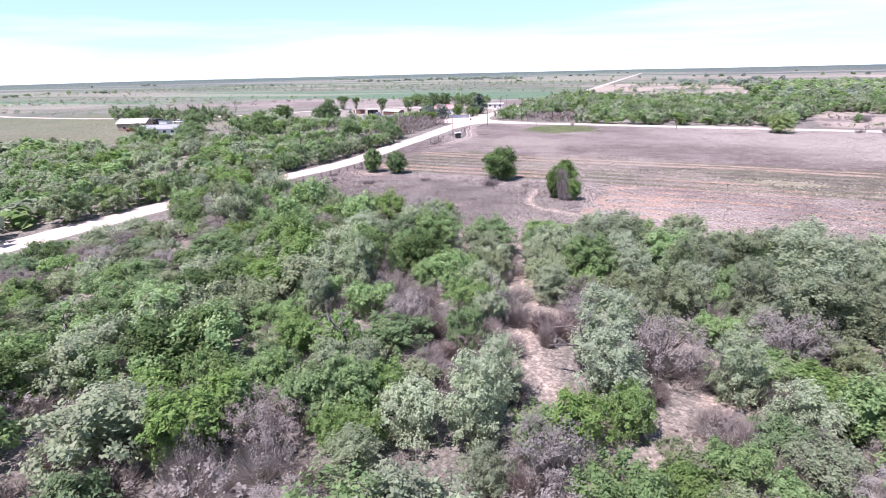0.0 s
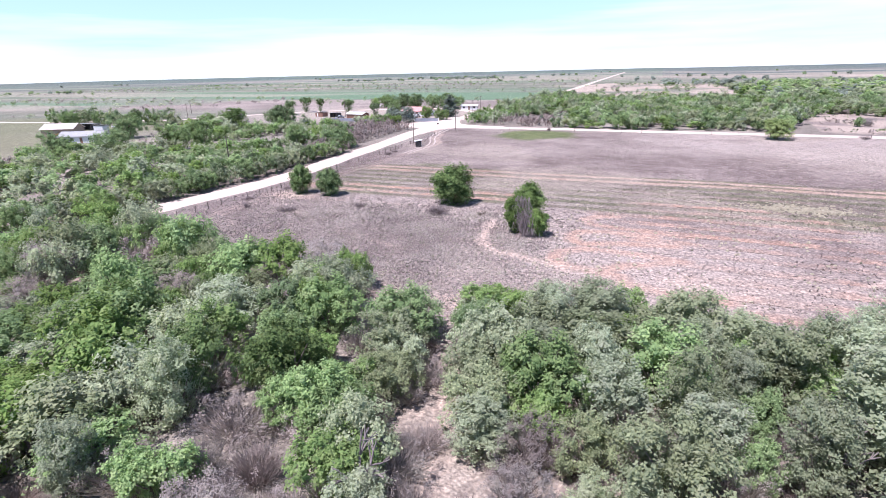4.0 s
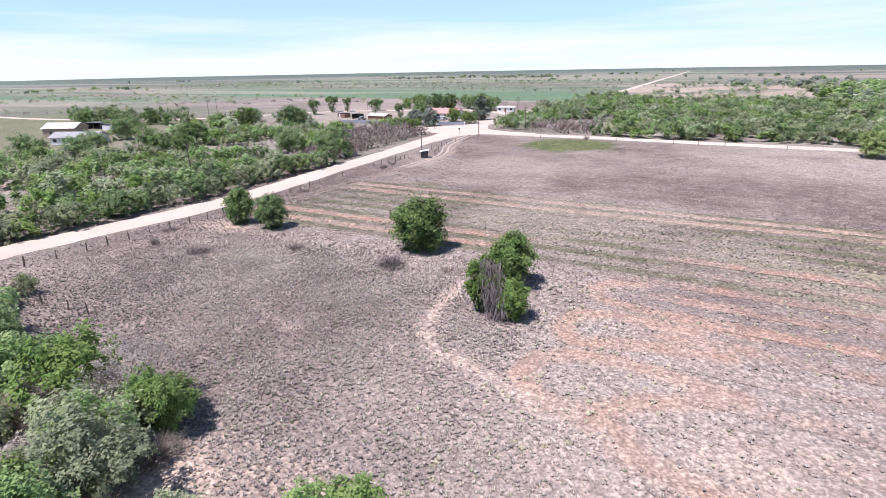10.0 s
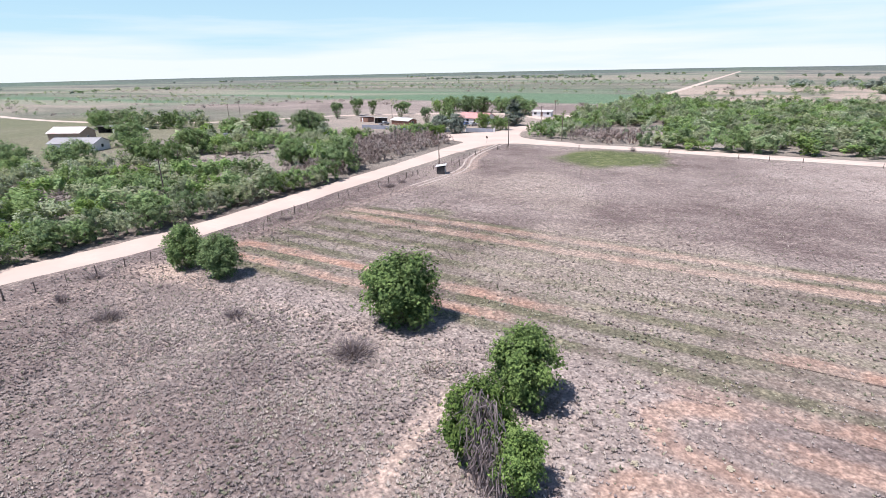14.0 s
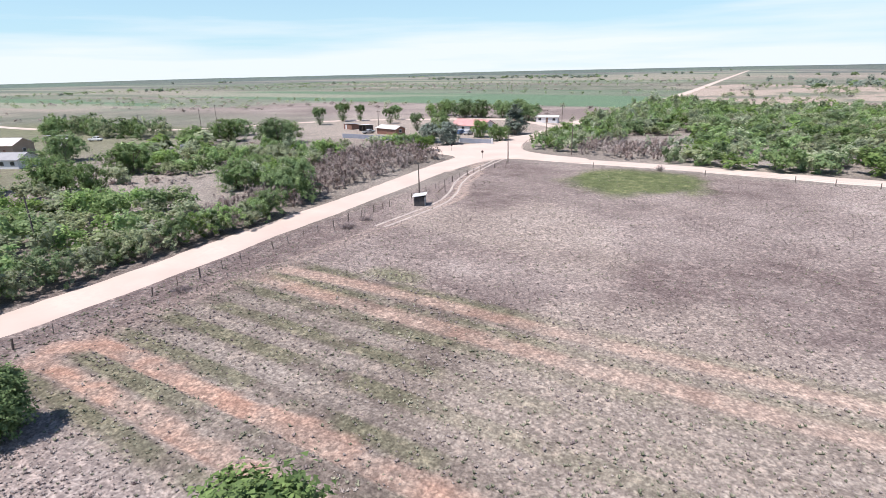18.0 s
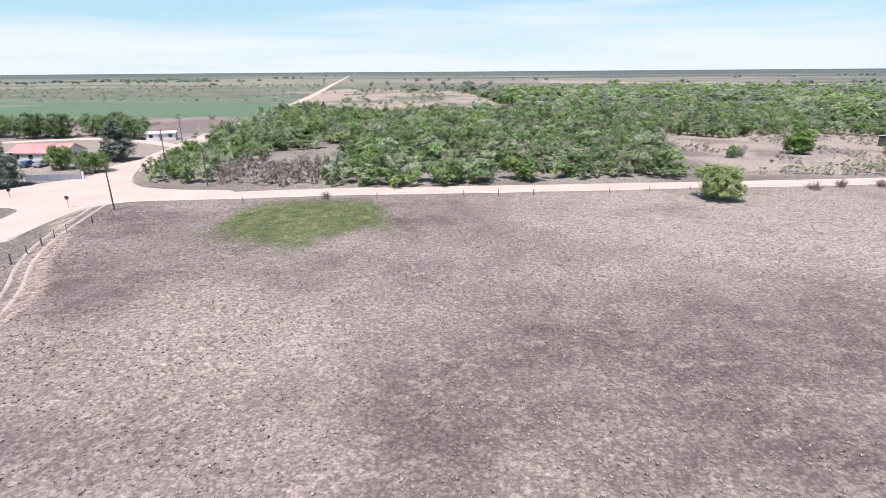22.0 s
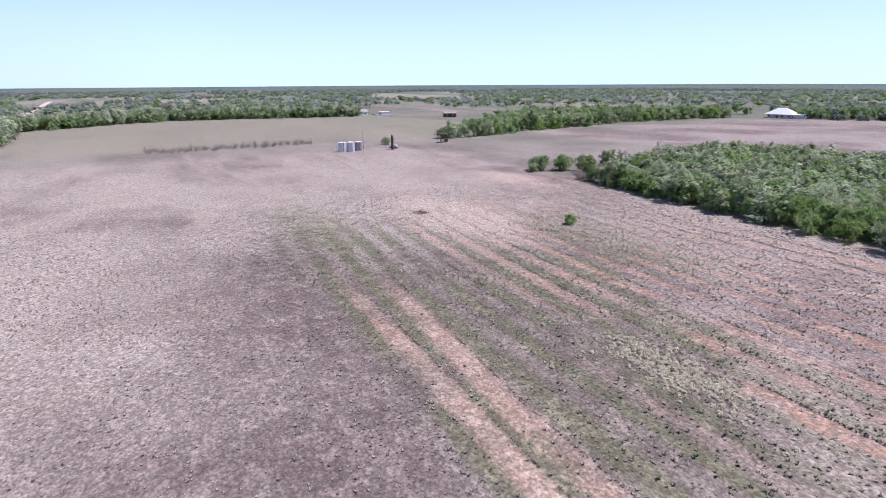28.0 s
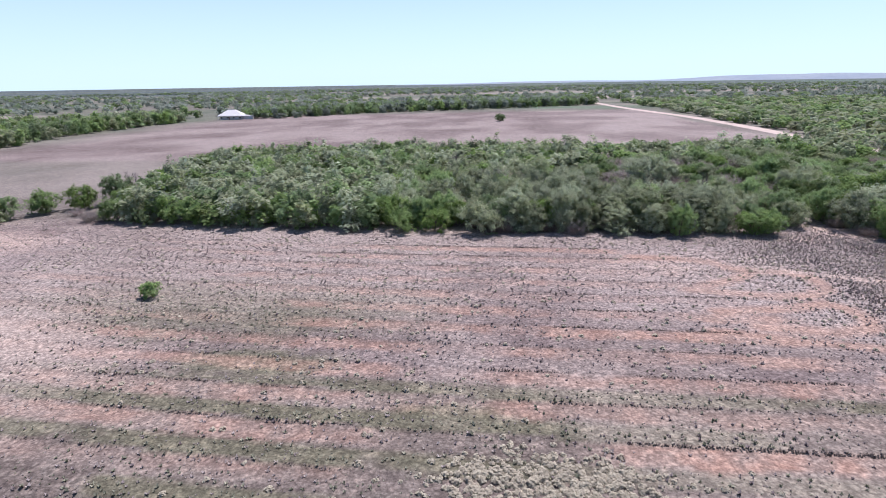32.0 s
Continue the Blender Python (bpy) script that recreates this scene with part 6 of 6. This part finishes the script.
for kind, x, y, w, h, lab in (
        ("hackberry", 75.8, 292.3, 0.6, 0.7, "green tree at the sandy clearing's edge"), ("scrub", 79.6, 295.2, 0.9, 1.5, "grey leafless tree in the clearing"), ("hackberry", 116.3, 315, 0.8, 0.8, "green tree in the sandy clearing"), ("sage", 153.2, 307.2, 0.9, 0.8, "grey-green tree beside the dark blind"),
        ("oak", 241.5, 40.5, 1.3, 1.1, "round dark green tree beside the pump jack"), ("hackberry", 131.5, 66, 1.05, 0.95, "round green tree beyond the wood's end"), ("hackberry", 127, 60.5, 1.0, 0.9, "round green tree beyond the wood's end"), ("mesquite", 129.6, 70, 0.55, 0.55, "low green bush beyond the wood's end"), ("hackberry", 121.5, 56, 1.0, 0.95, "round green tree beyond the wood's end"), ("oak", 116.5, 51, 1.15, 1.25, "dark green tree at the wood's end"), ("hackberry", 112, 54.5, 0.85, 0.9, "round green tree at the wood's end"), ("hackberry", 108, 59, 0.75, 0.8, "small round green tree at the wood's end"), ("scrub", 118, 62.5, 0.6, 0.7, "low grey shrub beyond the wood's end"), ("mesquite", 108.5, 66.5, 0.4, 0.45, "small olive bush before the wood's end"), ("hackberry", 13.6, 70.2, 0.75, 0.9, "round dark bush before the wood's edge"), ("sage", 3.2, 69.8, 0.6, 0.6, "whitish grey-green bush before the wood's edge"), ("hackberry", -32.8, 72, 0.8, 0.95, "round green bush before the wood's edge"), ("oak", 30, 71, 1.0, 1.2, "dark green tree at the wood's edge"),
        ("scrub", 111.1, 67.3, 0.7, 1.0, "low grey shrub at the wood's end"), ("oak", 29.3, -192.5, 1.0, 1.0, "lone green tree in the south field"), ("mesquite", 231.1, 77, 0.7, 0.6, "low olive bush behind the tanks"), ("mesquite", -69.8, 86.6, 0.4, 0.5, "small green bush beside the short fence")):
    plant(kind, x, y, w, h, None, None, lab)
bx_, by_ = scatter(PRNG, [(-330, 236), (-236, 233), (-236, 246), (-330, 250)], 6.5)
thicket("lawn_tree_row", "dark tree row behind the lawn", bx_, by_, {"oak": 3, "mesquite": 2, "cedar": 0.5}, 700, 0.5, PRNG, (0.9, 1.4), (1.0, 1.5))


# ---- dead bushes and small plants of the field ----
def dead_bush(x, y, wide, high, n, label, seed, dark=False):
    rng = np.random.default_rng(seed)
    b = thing("dead_bush", pose(x, y, z_at(x, y)), label, "shrub")
    o = new("twig_mass", loose_mesh("twig_mass", sticks(rng, n, high, wide, 0.022), BARK if dark else TWIG))
    tagged(o, kind="stuff").parent = b
    o = new("stem_mass", loose_mesh("stem_mass", sticks(rng, max(8, n // 14), high * 0.7, wide * 0.7, 0.06), BARK))
    tagged(o, kind="stuff").parent = b


for x, y, w, h, n, lab, dark in ((-35.9, 113.3, 2.7, 2.2, 760, "grey leafless bush beside the single tree", False), (-28, 114.2, 1.3, 1.6, 90, "dark burnt-looking stump with bare limbs", True), (-52.4, 113.2, 1.7, 1.3, 300, "low grey leafless bush in the field", False),
                            (-63.9, 106, 2.3, 1.5, 420, "grey leafless bush near the fence", False), (-73.1, 105.8, 1.0, 1.8, 160, "bare upright grey sapling near the fence", False), (-77.5, 112.1, 1.6, 1.0, 240, "low leafless bush at the fence", False),
                            (-75.9, 122.4, 1.4, 1.0, 220, "low leafless bush at the fence", False), (-77, 144, 1.7, 0.8, 260, "low purple-grey bush at the fence", False), (-77, 174.7, 1.8, 1.4, 300, "grey leafless bush at the fence", False), (-77.5, 180, 1.4, 1.2, 240, "grey leafless bush at the fence", False),
                            (-41.5, 250.9, 1.4, 2.2, 260, "bare grey shrub beside the green patch", False), (121.1, 235.4, 2.2, 1.6, 360, "grey leafless bush beside the east road", False), (101, 239.8, 2.2, 1.3, 300, "grey leafless bush beside the east road", False), (134, 240.5, 2.0, 2.0, 320, "grey leafless bush beside the east road", False),
                            (96.3, 126.3, 2.4, 0.7, 260, "low pile of dry brush on bare soil", True), (-22.6, 67.7, 2.2, 1.3, 130, "fallen dead branch beside the footpath", False), (-19.6, 64.5, 0.5, 1.4, 14, "short dark broken stump", True)):
    dead_bush(x, y, w, h, n, lab, int(abs(x * 13 + y * 7)), dark)
for k in range(16):
    dead_bush(62 + 9.5 * k + 5 * PRNG.random(), 247.5 + 2.5 * PRNG.random(), PRNG.uniform(1.3, 2.3), PRNG.uniform(1.5, 3.0), 380, "grey leafless shrub beside the east road", 700 + k)
rng = np.random.default_rng(5)
hung = thing("dead_branches", pose(-18.0, 104.4, z_at(-18.0, 104.4)), "grey dead branches hanging through a green tree", "branches")
m = 900
p = np.stack([rng.normal(0, 0.62, m), rng.uniform(-0.7, 0.6, m), rng.uniform(0.9, 6.2, m)], 1)
p[:, 0] += 0.28 * (3.6 - p[:, 2])
p[:, 1] += 0.22 * (p[:, 2] - 2)
q = p + np.stack([rng.normal(0, 0.35, m), rng.normal(-0.1, 0.25, m), -rng.uniform(0.4, 1.5, m)], 1)
w = np.cross(q - p, rng.normal(size=(m, 3)))
w *= 0.042 / np.linalg.norm(w, axis=1, keepdims=True)
o = new("twig_mass", loose_mesh("twig_mass", np.stack([p - w, p + w, q], 1).reshape(-1, 3), TWIG))
o.parent = hung
o = new("stem_mass", loose_mesh("stem_mass", sticks(rng, 40, 6.2, 1.1, 0.06), TWIG))
o.parent = hung
for k in range(52):
    dead_bush(244 + 10 * PRNG.random(), 108 + 68 * k / 51, 1.7, PRNG.uniform(2.8, 5.2), 90, "bare grey sapling in a row beyond the field", 900 + k)


def dead_tree(x, y, h, seed):
    rng = np.random.default_rng(seed)
    t = thing("dead_tree", pose(x, y, z_at(x, y)), "bare grey dead tree standing over the brush", "tree")
    bm = bmesh.new()
    ends = [(Vector((0, 0, -0.1)), Vector((0.1, 0, 1)), h * 0.4, 0.2)]
    for level in range(4):
        grown = []
        for p, d, length, r in ends:
            q = p + d.normalized() * length
            rod(p, q, r, r * 0.62, 6, bm)
            for j in range(3 if level else 4):
                turn = Vector(rng.normal(0, 0.55, 3).tolist()) + Vector((0, 0, 0.15))
                grown.append((q - d.normalized() * 0.05, d.normalized() + turn, length * rng.uniform(0.5, 0.75), r * 0.58))
        ends = grown
    part("trunk", bm, TWIG, t)


for x, y, h, seed in ((115.5, 46, 7.5, 1), (40, 22, 8.5, 2), (-4, 40, 7.5, 3), (-1, 36, 7, 4), (-14.5, 46.5, 6, 5), (12, 58, 5.5, 6), (30, -15, 7.5, 7), (28, -24, 7, 8), (-18, -9, 7.5, 9), (-24, 33, 6.5, 10)):
    dead_tree(x, y, h, seed)


# ---- grass ----
def tuft_material(name, colours):
    """Dry blades whose colour goes by the tuft."""
    m, n, l, p = nodes_of(name)
    att, ramp = n.new("ShaderNodeAttribute"), n.new("ShaderNodeValToRGB")
    att.attribute_name = "tint"
    while len(ramp.color_ramp.elements) < len(colours):
        ramp.color_ramp.elements.new(0.5)
    for k, c in enumerate(colours):
        ramp.color_ramp.elements[k].position, ramp.color_ramp.elements[k].color = k / (len(colours) - 1), (*c, 1)
    l.new(att.outputs["Fac"], ramp.inputs["Fac"])
    isl = n.new("ShaderNodeNewGeometry")
    val, hue = n.new("ShaderNodeMapRange"), n.new("ShaderNodeHueSaturation")
    val.inputs["To Min"].default_value, val.inputs["To Max"].default_value = 0.75, 1.25
    l.new(isl.outputs["Random Per Island"], val.inputs["Value"])
    l.new(val.outputs["Result"], hue.inputs["Value"])
    l.new(ramp.outputs["Color"], hue.inputs["Color"])
    l.new(hue.outputs["Color"], p.inputs["Base Color"])
    p.inputs["Roughness"].default_value, p.inputs["Specular IOR Level"].default_value = 0.9, 0.1
    return m


DRY_TUFT = tuft_material("dry_bunch_grass", [(0.170, 0.130, 0.132), (0.228, 0.184, 0.180), (0.285, 0.238, 0.228), (0.350, 0.300, 0.280), (0.440, 0.382, 0.342)])
OLIVE_TUFT = tuft_material("olive_bunch_grass", [(0.116, 0.124, 0.082), (0.160, 0.166, 0.116), (0.214, 0.214, 0.155), (0.284, 0.278, 0.205), (0.375, 0.358, 0.27)])


def tuft_blades(rng, x, y, s, blades):
    """Bunches of blades that lean out from their feet, s metres across."""
    z, n = ground_z(x, y), len(x)
    out = []
    for k in range(blades):
        a = 6.283 * (k + rng.random(n)) / blades
        w, h, lean = 0.2 * s, s * rng.uniform(0.2, 0.5, n), s * rng.uniform(0.2, 0.52, n)
        c, d = np.cos(a), np.sin(a)
        out.append(np.stack([np.stack([x - d * w, y + c * w, z - 0.02], 1), np.stack([x + d * w, y - c * w, z - 0.02], 1), np.stack([x + c * lean, y + d * lean, z + h], 1)], 1).reshape(-1, 3))
    return np.concatenate(out)


def tufts():
    rng = np.random.default_rng(3)
    n = 215000
    x, y = -84 + 220 * rng.random(n) ** 1.15, 64 + 186 * rng.random(n) ** 1.05
    x[:60000], y[:60000] = rng.uniform(-70, -10, 60000) + rng.normal(0, 7, 60000), rng.uniform(74, 118, 60000) + rng.normal(0, 3, 60000)
    f, where = furrow(x, y)
    red, strips = np.clip(1.5 * red_soil(x, y), 0, 1), np.clip(1.5 * strip_soil(x, y), 0, 1)
    clear = np.maximum.reduce([along(x, y, [(-25, 112), (-24.4, 104.5), (-23.3, 99.8), (-21, 96.5), (-16.8, 95.2), (-11.7, 93.1)], 0.8, 1.3), along(x, y, ROAD_MAIN, 5.0, 0.3), along(x, y, ROAD_EAST, 4.8, 0.3), 0.95 * red, 0.92 * strips, 0.5 * blob(x, y, 4, 108, 22, 16, 0.5, 92), 0.85 * blob(x, y, 92, 121, 21, 9, 0.6, 15), 0.75 * blob(x, y, -44.6, 234.7, 15, 14, 0.25)])
    patch = rough(x, y, 7, 50)
    ok = (rng.random(n) > np.maximum.reduce([clear, 0.4 * step(y, 160, 172), step(x, 92, 134)])) & ~inside(x, y, WOOD) & (rng.random(n) < 0.2 + 1.1 * patch) & (y < 249)
    x, y, patch, f, where = x[ok], y[ok], patch[ok], f[ok], where[ok]
    n = len(x)
    s = 0.18 + 0.38 * rng.random(n) ** 2 * (0.65 + 0.7 * rough(x, y, 12, 51)) * (1 - 0.25 * step(y, 150, 180))
    tint = np.clip(0.15 + 0.55 * rough(x, y, 16, 53) + 0.9 * (rough(x, y, 3.5, 54) - 0.5) + rng.normal(0, 0.16, n) + 0.04 * step(x, -25, 0) * (1 - step(y, 118, 130)) + 0.15 + 0.12 * step(-x, -10, 6) * (1 - step(y, 117, 125)), 0, 1)
    olive = rng.random(n) < np.maximum.reduce([0.7 * step(y, 120, 124) * (1 - step(y, 150, 160)) * step(rough(x, y, 8, 55) + 0.3 * (f > 0.5), 0.35, 0.7), 0.9 * blob(x, y, -44.6, 234.7, 15, 14, 0.25), 0.6 * blob(x, y, 62, 110, 24, 10, 0.6, 4), 0.12 + 0.3 * step(y, 150, 165) * (1 - step(x, -10, 20)) * step(rough(x, y, 14, 56), 0.4, 0.65)])
    for pick, name, label, mat in ((~olive, "grass_tufts", "dry purple-grey bunch grass over the field", DRY_TUFT), (olive, "olive_grass_tufts", "olive-tinged bunch grass between the old rows", OLIVE_TUFT)):
        me = loose_mesh(name, tuft_blades(rng, x[pick], y[pick], s[pick], 6), mat, np.tile(np.repeat(tint[pick], 3), 6))
        tagged(new(name, me), label, "grass", kind="stuff")


tufts()


def scarp_shade_weeds():
    """Dark weeds that draw the thin shade line along the old rows' scarps, and pale bunch grass between them."""
    rng = np.random.default_rng(9)
    n = 60000
    x, k = rng.uniform(-72, 100, n), rng.integers(-9, 5, n)
    y = ROW_Y + ROW_GAP * k
    y = y + row_bend(x, y) + rng.normal(0.08, 0.09, n)
    f, where = furrow(x, y)
    strong = sum(b * (k == r) * (x > x0) * (x < x1) for r, x0, x1, b in RED_ROWS if x0 > -20)
    ok = (rng.random(n) < where * step(x, -20, -8)) & (rng.random(n) < 0.1 + 0.6 * strong) & (rough(x, y, 9, 60) > 0.42)
    x, y = x[ok], y[ok]
    for line in (STRIP_A, STRIP_B):
        u = rng.uniform(-40, 66, 2200)
        v = np.interp(u, [p[0] for p in line], [p[1] for p in line]) - 1.33 + rng.normal(0, 0.12, 2200)
        keep = (rng.random(2200) < step(u, -25, 20)) & (rough(u, v, 7, 62) > 0.42)
        x, y = np.append(x, u[keep]), np.append(y, v[keep])
    n = len(x)
    z = ground_z(x, y)
    out = []
    for k in range(3):
        a, h = rng.uniform(0, 6.28, n), rng.uniform(0.02, 0.07, n)
        c, d = np.cos(a) * 0.065, np.sin(a) * 0.065
        out.append(np.stack([np.stack([x - d, y + c, z - 0.03], 1), np.stack([x + d, y - c, z - 0.03], 1), np.stack([x + 1.2 * c, y + 1.2 * d, z + h], 1)], 1).reshape(-1, 3))
    # bark-dark blades, added to stand for the scarps' shadow as well as dark grass
    tagged(new("scarp_shade_weeds", loose_mesh("scarp_shade_weeds", np.concatenate(out), BARK)), "dark weeds drawing the shade line of the old field rows", "weeds", kind="stuff")
    m = 2200
    x, y = np.concatenate([rng.normal(25, 3.3, m // 2), rng.uniform(-15, 100, m - m // 2)]), np.concatenate([rng.normal(135.2, 1.4, m // 2), rng.uniform(77, 146, m - m // 2)])
    ok = (rough(x, y, 7, 61) > 0.5) | (np.arange(len(x)) < m // 5)
    x, y = x[ok], y[ok]
    z = ground_z(x, y)
    out = []
    r = rng.uniform(0.14, 0.32, len(x))
    for k in range(40):
        d = rng.normal(size=(len(x), 3))
        d[:, 2] = np.abs(d[:, 2])
        d /= np.linalg.norm(d, axis=1, keepdims=True)
        c = np.stack([x, y, z], 1) + d * (r * rng.uniform(0.5, 1, len(x)))[:, None]
        out.append(cards(rng, c, d + np.array([0, 0, 0.8]) + rng.normal(scale=0.3, size=d.shape), 0.17))
    tagged(new("bunch_grass", loose_mesh("bunch_grass", np.concatenate(out), PALE_GRASS)), "pale rounded bunch grass among the rows", "grass", kind="stuff")


PALE_GRASS = surface("pale_bunch_grass", (0.48, 0.425, 0.315), (0.37, 0.32, 0.24), 0.6, 8, 0.9, 0, 0.1)
scarp_shade_weeds()
